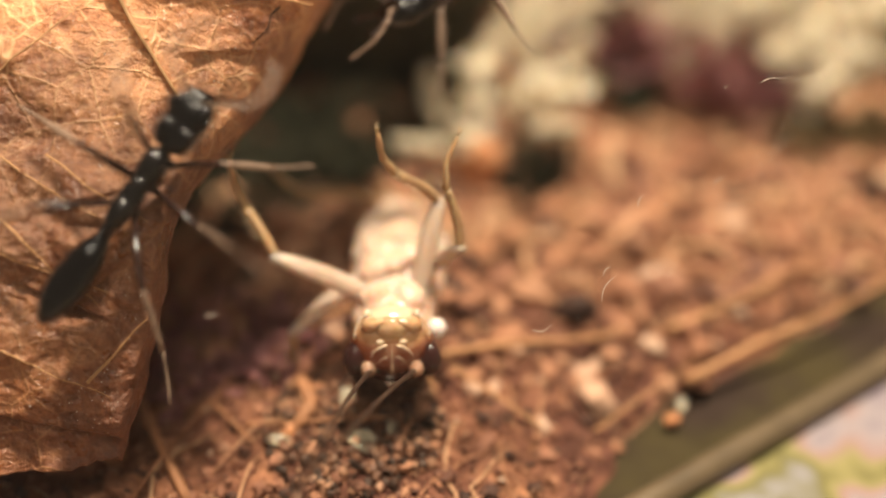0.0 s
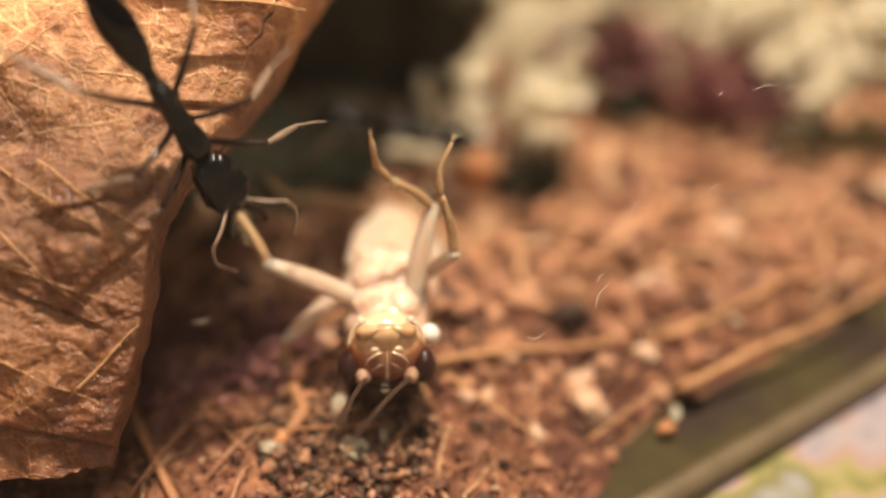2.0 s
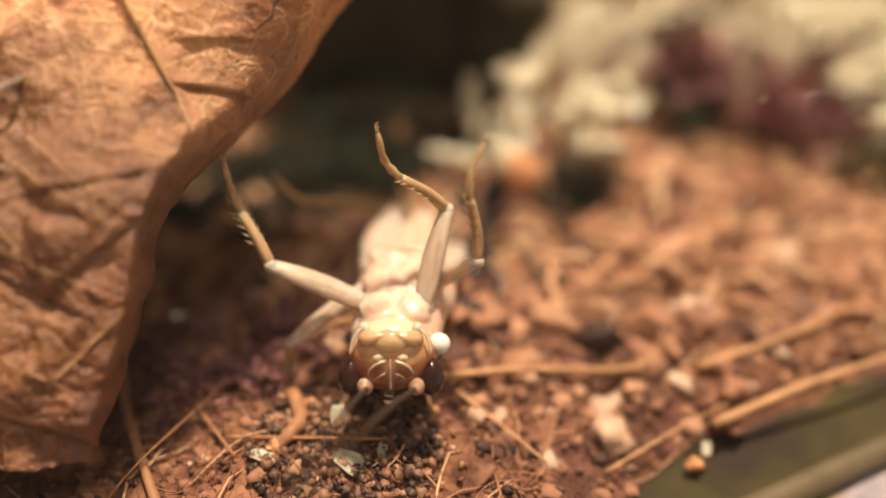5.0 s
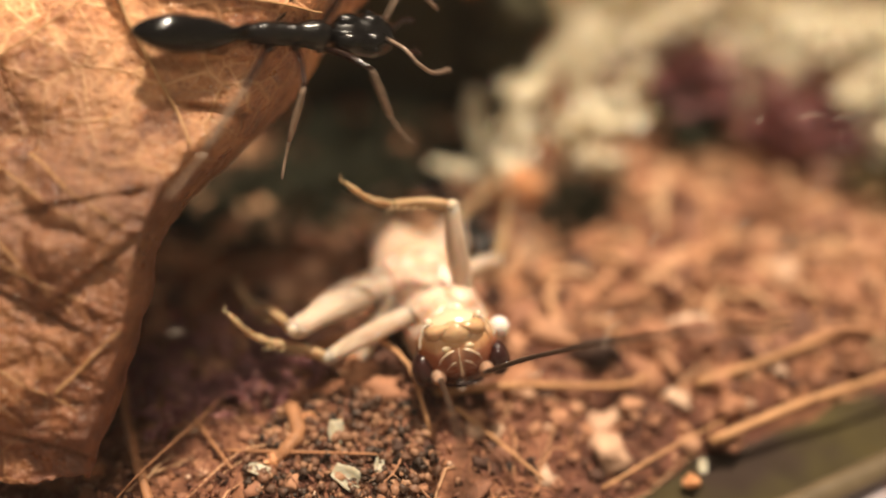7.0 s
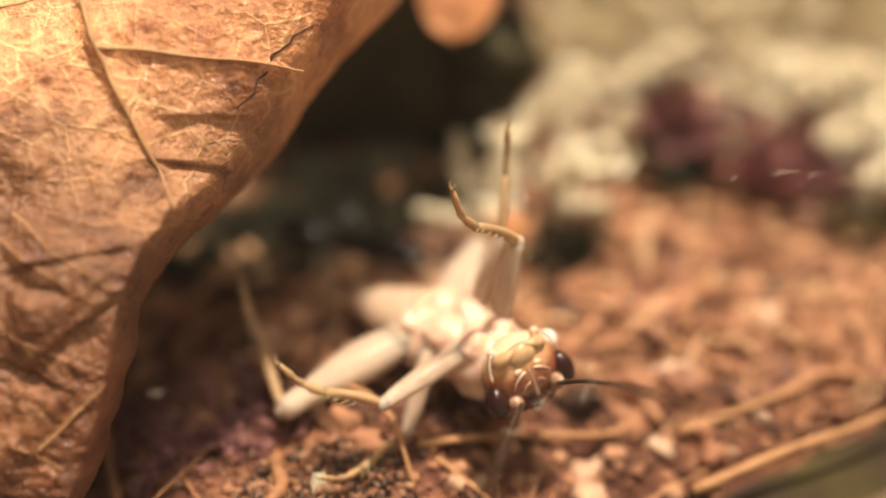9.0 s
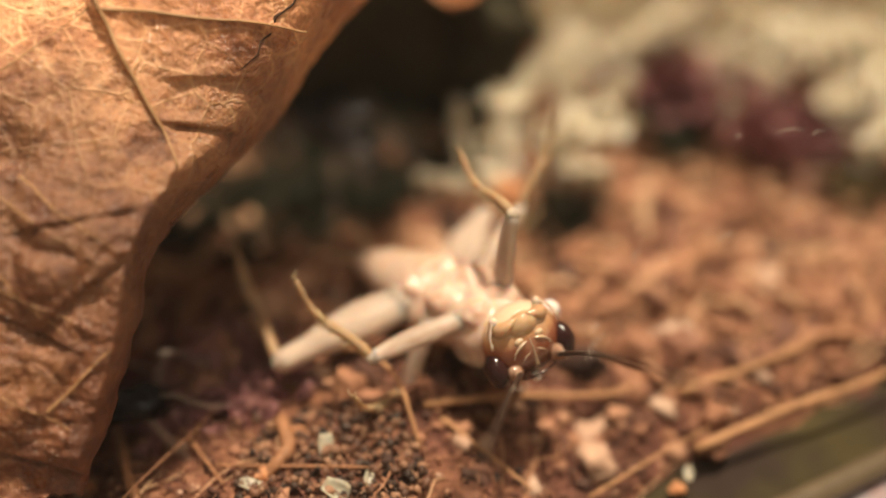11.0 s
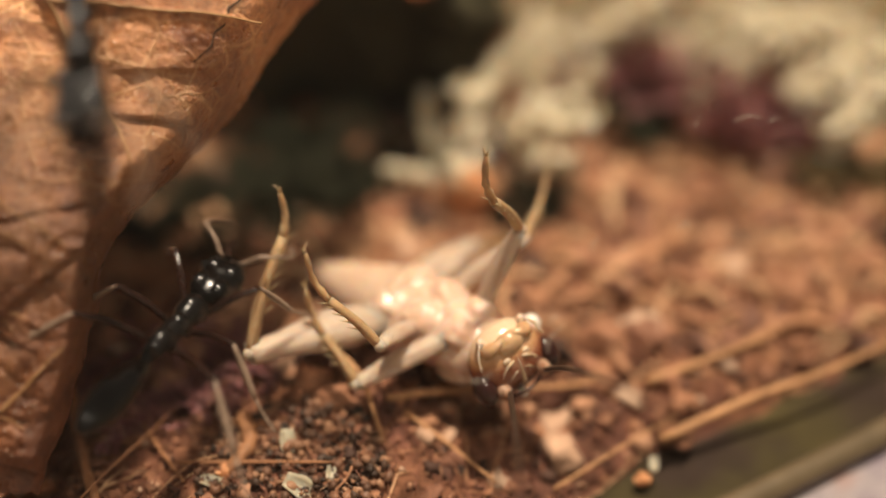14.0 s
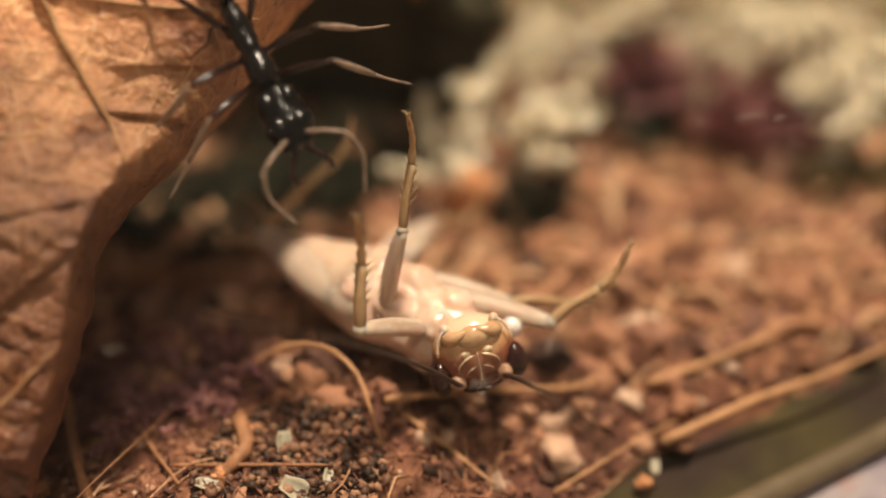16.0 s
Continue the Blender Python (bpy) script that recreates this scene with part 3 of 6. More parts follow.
def bark():
    """A dark slab added at the back of the tray for the hollow's shade."""
    n, m, v, f = 60, 40, [], []
    for j in range(m + 1):
        for i in range(n + 1):
            x, z = -34 + 35.5 * i / n, -2 + 34 * j / m
            y = 68 + 0.0012 * (x + 12) ** 2 * 10 + 1.6 * noise.noise(Vector((x * 0.25, z * 0.12, 1))) + 0.7 * noise.noise(Vector((x * 0.9, z * 0.5, 3)))
            drop = 1 - 0.8 * max(0, (x + 13) / 14.5) ** 2
            v.append((x + 1.2 * noise.noise(Vector((z * 0.3, 1, 1))) * i / n, y, z * drop))
    w = n + 1
    for j in range(m):
        for i in range(n):
            f.append((j * w + i, j * w + i + 1, (j + 1) * w + i + 1, (j + 1) * w + i))
    ob = part("hollow_slab", Shape().add(v, f), M_HOLLOW)
    solid = ob.modifiers.new("thickness", "SOLIDIFY")
    solid.thickness, solid.offset = 0.003, -1
    tagged(ob, "dark rough slab added in the soil for the hollow's shade", "bark")


bark()


def leaf_lobe():
    """The rounded tip of a second dead leaf, hanging over the dark slab."""
    n, v, f = 24, [], []
    for j in range(n + 1):
        for i in range(n + 1):
            a, b = i / n * 2 - 1, j / n
            half = 2.5 * math.sqrt(max(0.0, 1 - (1 - min(1, b * 3.2)) ** 2)) + 0.6 * max(0, b - 0.4) + 0.001
            x, y = a * half, b * 12
            v.append((x, y, 0.5 * a * a + 0.25 * noise.noise(Vector((x * 0.6, y * 0.6, 2))) - 0.02 * y * y))
    w = n + 1
    for j in range(n):
        for i in range(n):
            f.append((j * w + i, j * w + i + 1, (j + 1) * w + i + 1, (j + 1) * w + i))
    t = thing("dead_leaf", "small orange-brown dead leaf tip hanging over the dark slab", "leaf")
    blade = part("blade", Shape().add(v, f), M_HUSK, t)
    solid = blade.modifiers.new("thickness", "SOLIDIFY")
    solid.thickness = 0.00015
    part("vein", Shape().tube([(0, y, 0.02 - 0.02 * y * y + 0.25 * noise.noise(Vector((0, y * 0.6, 2)))) for y in np.linspace(0.1, 12, 20)], np.linspace(0.05, 0.16, 20), 6), M_VEIN, t)
    t.matrix_basis = pose(-0.00113, 0.05987, 0.01176, 62, 0, -6)


leaf_lobe()


def flake(x, y, size, turn, seed):
    """A thin curled pale flake on the soil."""
    n, v, f = 7, [], []
    for j in range(n):
        for i in range(n):
            a, b = i / (n - 1) * 2 - 1, j / (n - 1) * 2 - 1
            w = size * (1 - 0.35 * b * b) * (1 + 0.2 * noise.noise(Vector((a, b, seed))))
            v.append((a * w * 0.6, b * size, 0.35 * size * (a * a) + 0.2 * size * noise.noise(Vector((a * 1.5, b * 1.5, seed + 3.0)))))
    for j in range(n - 1):
        for i in range(n - 1):
            f.append((j * n + i, j * n + i + 1, (j + 1) * n + i + 1, (j + 1) * n + i))
    ob = part("flake", Shape().add(v, f), M_FLAKE)
    solid = ob.modifiers.new("thickness", "SOLIDIFY")
    solid.thickness = 0.00006
    ob.matrix_basis = pose(x * MM, y * MM, (height(x, y) + 0.3) * MM, *turn)
    tagged(ob, "thin pale curled husk flake on the soil", "flake", "pale flakes")


flake(-4.28, 33.91, 0.50, (45, 10, 20), 0)
flake(-3.45, 32.04, 0.70, (30, -20, 70), 1)
flake(-7.11, 32.01, 0.45, (15, 0, 100), 2)
flake(11.42, 36.47, 0.32, (30, 0, 0), 3)
flake(-2.27, 32.65, 0.30, (20, 30, 10), 4)


def pebble(x, y, r, seed):
    ob = part("crumb", Shape().ball((0, 0, 0), (r, r * 0.9, r * 0.8), 7, 9, None, 0.5, seed), M_HUSK, smooth=False)
    ob.location = Vector((x, y, height(x, y) + r * 0.6)) * MM
    tagged(ob, "single orange-tan soil crumb", "crumb", "loose crumbs")


pebble(-5.70, 35.16, 0.30, 0)
pebble(-14.42, 32.50, 0.35, 1)
pebble(-14.51, 32.34, 0.40, 2)
pebble(-6.80, 32.66, 0.40, 3)
pebble(10.96, 35.99, 0.35, 4)
moss_patch("green_moss", M_GREEN, "olive-green moss at the side of the tray", [(24.2, 59.7, 2.4, 60, 1.6), (28.5, 60, 3, 60, 1.6), (34, 60, 4, 60, 1.2)], 14, 0.6, 40)
# clumps at negative x paint the hollow's shade, the rest is moss
moss_patch("moss_shade", M_MOSS_SHADE, "blackish green moss, partly standing in for the hollow's shade", [(-15, 55, 5, 150, 1.2), (-7.5, 58, 4, 90, 1.4), (-11, 61, 4, 120, 1.5), (-6, 64, 8, 150, 2.6), (-1, 72, 5, 60, 3.0), (5.4, 55.6, 2.2, 40, 1.5), (12.8, 67.0, 2.4, 70, 2.2), (13, 72, 3, 20, 2), (24.6, 61, 1.8, 24, 1.4), (-4.6, 58, 2.5, 40, 1.6)], 15, 0.8, 26)


def line_on_ground(name, points, r, mat, label, category="root", taper=0.5, lift=0.15, group=""):
    """A root or stalk that follows the ground; points are x, y, height over it."""
    pts = bent([(x, y, height(x, y) + h + lift) for x, y, h in points], 14)
    s = Shape().tube(pts, np.linspace(r, r * taper, 14) * (1 + 0.15 * np.sin(np.arange(14) * 2.3)), 7)
    tagged(part(name, s, mat), label, category, group)


line_on_ground("root", [(11.3, 40.5, 0.3), (15.1, 42.4, 0.6), (20.1, 46.5, 0.4)], 0.22, M_ROOT, "thin pale orange root lying over the fibres", "root", 0.50, 0.15, "roots in the soil")
line_on_ground("root", [(11.8, 37.6, 0.2), (16.1, 40.0, 0.5), (20.3, 42.3, 0.8), (24.8, 45.7, 0.4)], 0.24, M_ROOT, "thin pale orange root lying over the fibres", "root", 0.50, 0.15, "roots in the soil")
line_on_ground("root", [(-0.4, 36.4, 0.2), (3.1, 38.1, 0.5), (7.8, 39.7, 0.4), (9.4, 41.1, 0.1)], 0.20, M_ROOT, "thin pale orange root lying over the fibres", "root", 0.50, 0.15, "roots in the soil")
line_on_ground("root", [(7.0, 34.6, 0.2), (10.2, 37.0, 0.5), (12.5, 38.5, 0.3)], 0.09, M_ROOT, "thin pale orange root lying over the fibres", "root", 0.50, 0.15, "roots in the soil")
line_on_ground("root", [(0.4, 36.2, 0.1), (2.2, 35.3, 0.4), (4.5, 33.9, 0.2)], 0.13, M_ROOT, "thin pale orange root lying over the fibres", "root", 0.50, 0.15, "roots in the soil")
line_on_ground("rootlet", [(-6.9, 38.7, 0.3), (-5.2, 38.4, 1.2), (-3.3, 37.9, 1.6), (-1.6, 36.5, 1.5), (-0.8, 35.3, 0.9), (-0.3, 34.5, 0.2)], 0.16, M_ROOT, "long arched orange rootlet springing from the soil", "root", 0.5, 0.1, "roots in the soil")
line_on_ground("coir_chunk", [(-6.6, 35.5, 0.3), (-5.9, 34.0, 0.5), (-6.2, 33.2, 0.4), (-6.8, 32.7, 0.1)], 0.36, M_STALK, "orange curled chunk of coir in the soil", "coir chunk", 0.8, 0.0)
line_on_ground("stalk", [(-14.7, 36.7, 1.6), (-13.7, 34.6, 1.0), (-12.2, 31.9, 0.5), (-10.6, 29.4, 0.2)], 0.26, M_STALK, "dry brown straw stalk leaning on the soil", "stalk", 0.80, 0.15, "roots in the soil")
line_on_ground("stalk", [(-13.1, 29.0, 0.2), (-11.9, 31.0, 0.8), (-10.1, 34.7, 0.9), (-9.8, 37.3, 0.4)], 0.05, M_STALK, "thin brown dry stalk lying on the soil", "stalk", 0.70, 0.15, "roots in the soil")
line_on_ground("stalk", [(-12.1, 36.8, 0.5), (-10.0, 34.0, 0.5), (-8.2, 31.9, 0.2)], 0.10, M_STALK, "thin brown dry stalk lying on the soil", "stalk", 0.70, 0.15, "roots in the soil")
line_on_ground("stalk", [(-8.8, 32.9, 0.2), (-5.6, 33.0, 0.4), (-2.3, 33.0, 0.2)], 0.09, M_STALK, "thin brown dry stalk lying on the soil", "stalk", 0.70, 0.15, "roots in the soil")

# ---------------------------------------------------------------- tray rim, table, walls, pane
PANE = pose(0.00000, 0.03204, 0.01155, 55.15, 6.52, 9.26)
SCRATCHES = [(7.93, 1.87, 0.64, 65, 0.35), (13.51, 6.74, 1.29, 10, 0.20), (8.97, 1.74, 0.17, 0, 0.00), (3.88, -2.99, 0.86, 15, -0.40), (11.22, 2.74, 0.64, 30, 0.10), (6.52, -0.86, 0.47, 50, 0.40), (-8.54, -2.33, 0.60, 8, -0.25), (11.53, 6.48, 0.34, 40, 0.00), (14.60, 6.79, 0.64, 20, 0.20), (6.59, -1.57, 1.29, 60, 0.30)]
SPECKS = [(14.71, 5.59, 1.29, 0.30, 55, 260), (13.71, 4.06, 0.75, 0.21, 60, 140), (11.19, 6.75, 1.29, 1.07, 0, 40), (14.48, 6.47, 1.29, 0.86, 0, 50), (6.50, -2.34, 0.64, 0.43, 0, 20), (6.95, -2.77, 0.54, 0.43, 0, 25), (-5.42, -5.36, 0.09, 0.09, 0, 0), (-1.02, -4.54, 0.64, 0.64, 0, 12)]

TABLE_Z = -2.45


def tray():
    t = thing("tray", "shallow brown plastic tray with an olive bead rim", "tray")
    a, b = RIM_A - RIM_D * 90, RIM_A + RIM_D * 140
    far = RIM_N * 140
    s = Shape()
    ia, ib = a + RIM_N * 4, b + RIM_N * 4
    top = [(*ia, RIM_Z - 0.5), (*ib, RIM_Z - 0.5), (*(b + far), RIM_Z - 0.5), (*(a + far), RIM_Z - 0.5)]
    low = [(x, y, TABLE_Z) for x, y, z in top]
    s.add(top + low, [(0, 1, 2, 3), (7, 6, 5, 4), (0, 4, 5, 1), (1, 5, 6, 2), (2, 6, 7, 3), (3, 7, 4, 0)])
    part("floor_plate", s, M_RIM, t)
    pts = [(*(a + (b - a) * k / 60), RIM_Z + 0.08 * math.sin(k * 0.9)) for k in range(61)]
    part("front_rim", Shape().tube(pts, 0.62, 16), M_RIM, t, "olive-grey rounded rim")
    n, m, v, f = 160, 14, [], []
    for j in range(m + 1):
        for i in range(n + 1):
            q = a + (b - a) * i / n + RIM_N * (0.2 + 6.5 * j / m)
            v.append((*q, RIM_Z - 0.05 - 0.12 * math.sin(math.pi * j / m) + 0.08 * noise.noise(Vector((*(q * 0.4), 2)))))
    for j in range(m):
        for i in range(n):
            k = j * (n + 1) + i
            f.append((k, k + 1, k + n + 2, k + n + 1))
    part("ledge", Shape().add(v, f), M_LEDGE, t, "bare smooth olive-brown ledge")
    return t


tray()


def slab(name, verts, mat, label, category):
    lo, hi = np.array(verts[:4], float), np.array(verts[4:], float)
    s = Shape().add(np.concatenate([lo, hi]), [(3, 2, 1, 0), (4, 5, 6, 7), (0, 1, 5, 4), (1, 2, 6, 5), (2, 3, 7, 6), (3, 0, 4, 7)])
    return tagged(part(name, s, mat, smooth=False), label, category, kind="structure")


def cloth_material():
    m, n, l, b = material("printed_cloth", 0.85, spec=0.2)
    c = ramp(n, l, grain(n, l, 260, 2, 0.4), [(0.30, (0.19, 0.15, 0.19)), (0.40, (0.30, 0.26, 0.27)), (0.46, (0.31, 0.20, 0.18)), (0.52, (0.27, 0.24, 0.10)), (0.58, (0.16, 0.145, 0.055)), (0.66, (0.26, 0.25, 0.24)), (0.76, (0.20, 0.17, 0.22))])
    weave = grain(n, l, 2500, 2)
    l.new(mixed(n, l, 0.3, c, ramp(n, l, weave, [(0.3, (0.6, 0.6, 0.6)), (0.7, (1, 1, 1))]), "MULTIPLY"), b.inputs["Base Color"])
    bump(n, l, b, weave, 0.4, 0.0002)
    return m


slab("ground_table", [(-400, -300, TABLE_Z - 10), (400, -300, TABLE_Z - 10), (400, 500, TABLE_Z - 10), (-400, 500, TABLE_Z - 10), (-400, -300, TABLE_Z), (400, -300, TABLE_Z), (400, 500, TABLE_Z), (-400, 500, TABLE_Z)],
     cloth_material(), "table covered with a bright flower-printed cloth", "table")
M_WALL = varied("tray_wall", [(0, (0.10, 0.075, 0.045)), (1, (0.13, 0.095, 0.055))], 0.6, 120)
slab("wall_back", [(-90, 124, TABLE_Z), (90, 124, TABLE_Z), (90, 127, TABLE_Z), (-90, 127, TABLE_Z), (-90, 124, 60), (90, 124, 60), (90, 127, 60), (-90, 127, 60)], M_WALL, "dull brown back wall of the tray", "wall")


def front_pane():
    """Clear pane between the viewer and the insects, with dried specks on it."""
    t = thing("clear_pane", "clear plastic pane with dried specks and fine scratches", "pane")
    t.matrix_basis = PANE
    s = Shape().add([(-70, -44, 0), (70, -44, 0), (70, 50, 0), (-70, 50, 0), (-70, -44, 0.6), (70, -44, 0.6), (70, 50, 0.6), (-70, 50, 0.6)],
                    [(3, 2, 1, 0), (4, 5, 6, 7), (0, 1, 5, 4), (1, 2, 6, 5), (2, 3, 7, 6), (3, 0, 4, 7)])
    p = part("sheet", s, M_PANE, t, smooth=False)
    p.visible_shadow = False
    rng = random.Random(21)
    for x, y, ln, ang, bend in SCRATCHES:
        a = radians(ang)
        dx, dy = math.cos(a) * ln / 2, math.sin(a) * ln / 2
        pts = bent([(x - dx, y - dy, -0.03), (x - dy * bend, y + dx * bend, -0.03), (x + dx, y + dy, -0.03)], 8)
        part("dried_hair", Shape().tube(pts, np.array([0.2, 0.6, 1, 1, 0.9, 0.7, 0.5, 0.2]) * 0.022, 5), M_DUST, t)
    specks = Shape()
    for cx, cy, sx, sy, ang, count in SPECKS:
        for _ in range(count):
            u, v = rng.gauss(0, sx), rng.gauss(0, sy)
            a = radians(ang)
            x, y = cx + u * math.cos(a) - v * math.sin(a), cy + u * math.sin(a) + v * math.cos(a)
            r = rng.uniform(0.005, 0.015)
            specks.ball((x, y, -0.01), (r * rng.uniform(1, 2.2), r, 0.01), 3, 5, (0, 0, rng.uniform(0, 180)))
    tagged(part("dust_specks", specks, M_DUST, t), "fine dried specks on the pane", kind="stuff")


front_pane()



# ---------------------------------------------------------------- the dead leaf
LEAF = pose(0.00000, 0.03449, 0.00981, 54.63, -0.00, 0.00)


def smooth_table(table):
    """A smooth line through a short table of (y, value), in steps of 0.1 mm from y = -12."""
    p = np.array(table)
    ys = np.arange(-12, 42, 0.1)
    return np.mean([np.interp(ys + d, p[:, 0], p[:, 1]) for d in (-0.5, -0.25, 0, 0.25, 0.5)], axis=0).tolist()


def along(line, y):
    k = min(max((y + 12) * 10, 0), 538)
    i = int(k)
    return line[i] + (line[i + 1] - line[i]) * (k - i)


# the shoulder where the blade folds back, and the free edge behind it: (y, x) and (y, z)
SHOULDER_X = smooth_table(((-8.5, -13.2), (-6.2, -12.4), (-2.9, -11.4), (0.5, -10.9), (2.5, -10.2), (4.0, -9.4), (5.0, -8.7), (6.3, -7.85), (8.1, -7.0), (10.4, -5.55), (14.0, -3.6), (17.0, -2.6), (31.0, -2.0)))
SHOULDER_Z = smooth_table(((-8.5, 0.9), (-4.0, 1.9), (0.3, 2.7), (2.5, 2.6), (4.0, 1.9), (5.0, 0.9), (6.3, -0.3), (10.5, -1.0), (14.0, -1.8), (30.0, -7.0)))
EDGE_X = smooth_table(((-8.5, -13.5), (-5.7, -12.4), (-2.4, -11.8), (-0.8, -11.5), (0.5, -11.8), (2.9, -10.65), (4.8, -9.05), (7.3, -7.25), (9.0, -6.6), (11.7, -5.3), (14.9, -2.7), (17.0, -2.0), (31.0, -1.5)))
EDGE_Z = smooth_table(((-9.0, -0.4), (-4.0, -1.0), (-0.7, -1.5), (7.4, -5.1), (12.0, -6.9), (30.0, -12.0)))


def near_line(x, y, a, b):
    """How far along a line a point lies (0 to 1), and how far beside it (positive above)."""
    ux, uy = b[0] - a[0], b[1] - a[1]
    ln = math.hypot(ux, uy)
    return ((x - a[0]) * ux + (y - a[1]) * uy) / ln ** 2, ((y - a[1]) * ux - (x - a[0]) * uy) / ln


def leaf_depth(x, y):
    """Height of the blade's face towards the viewer's side."""
    d = max(0.0, along(SHOULDER_X, y) - x)
    rise = 0.35 + 2.4 / (1 + math.exp(-(y - 5.2) / 0.5))
    z = along(SHOULDER_Z, y) + rise * (1 - math.exp(-d / 2.6)) - 0.012 * max(0, d - 4) ** 2
    z += 0.45 * noise.noise(Vector((x * 0.33, y * 0.33, 2.2))) * min(1, d / 2) + 0.16 * noise.noise(Vector((x * 0.9, y * 0.9, 4.4)))
    # blistered fields between sunken side veins, coarser and deeper on the lower half
    wx, wy = x + 0.5 * noise.noise(Vector((x * 0.7, y * 0.7, 1.0))), y + 0.5 * noise.noise(Vector((x * 0.7, y * 0.7, 6.0)))
    low_half = 1 / (1 + math.exp((y - 3.5) / 1.2))
    for k, deep in ((0.42, 0.08 + 0.16 * low_half), (1.15, 0.03 + 0.035 * low_half), (2.6, 0.015 + 0.01 * low_half)):
        f = noise.voronoi(Vector((wx * k, wy * k, 0.4)))[0]
        z += deep * (min(0.5, f[1] - f[0]) - 0.25) * 2
    z += (0.03 + 0.02 * low_half) * noise.noise(Vector((x * 3.4, y * 3.4, 8.0)))
    for a, b, h in LEAF_VEINS:
        t, c = near_line(x, y, a, b)
        if -0.05 < t < 1.05:
            z += h * math.exp(-abs(c) / 0.22) - 0.4 * h * math.exp(-((c + 0.7) / 0.5) ** 2)
    # folds: the blade steps back just below each line
    for a, b, h, fade in LEAF_FOLDS:
        t, c = near_line(x, y, a, b)
        if -0.1 < t < 1.1 and c < 0.05:
            z -= h * min(1, (0.05 - c) / 0.12) * math.exp(c / fade) * min(1, 1.9 * math.sin(math.pi * (t + 0.1) / 1.2))
    return z


LEAF_VEINS = [((-15.4, 14.6), (-9.4, 4.3), 0.34), ((-12.9, 10.1), (-5.4, 10.1), 0.20), ((-19.5, 11.5), (-14.2, 12.4), 0.10), ((-18.0, 6.0), (-13.2, 10.4), 0.10),
              ((-19.5, 5.0), (-12.0, 0.6), 0.10), ((-20.0, 1.2), (-12.6, -1.8), 0.10), ((-13.8, -5.2), (-11.4, -2.7), 0.14), ((-16.8, 1.2), (-13.2, -2.2), 0.08), ((-17.5, -3.6), (-13.0, -5.8), 0.08), ((-15.2, 3.6), (-11.2, 1.0), 0.08)]
LEAF_FOLDS = [((-10.2, 6.0), (-7.0, 6.0), 0.50, 0.9), ((-10.2, 7.7), (-7.0, 8.1), 0.30, 1.4), ((-14.6, -2.5), (-10.8, 0.9), 0.35, 0.9), ((-16.5, -1.2), (-12.7, -2.8), 0.30, 0.8),
              ((-18.5, -6.3), (-12.6, -7.5), 0.55, 3.0), ((-15.2, 1.4), (-10.6, 2.6), 0.22, 0.8)]


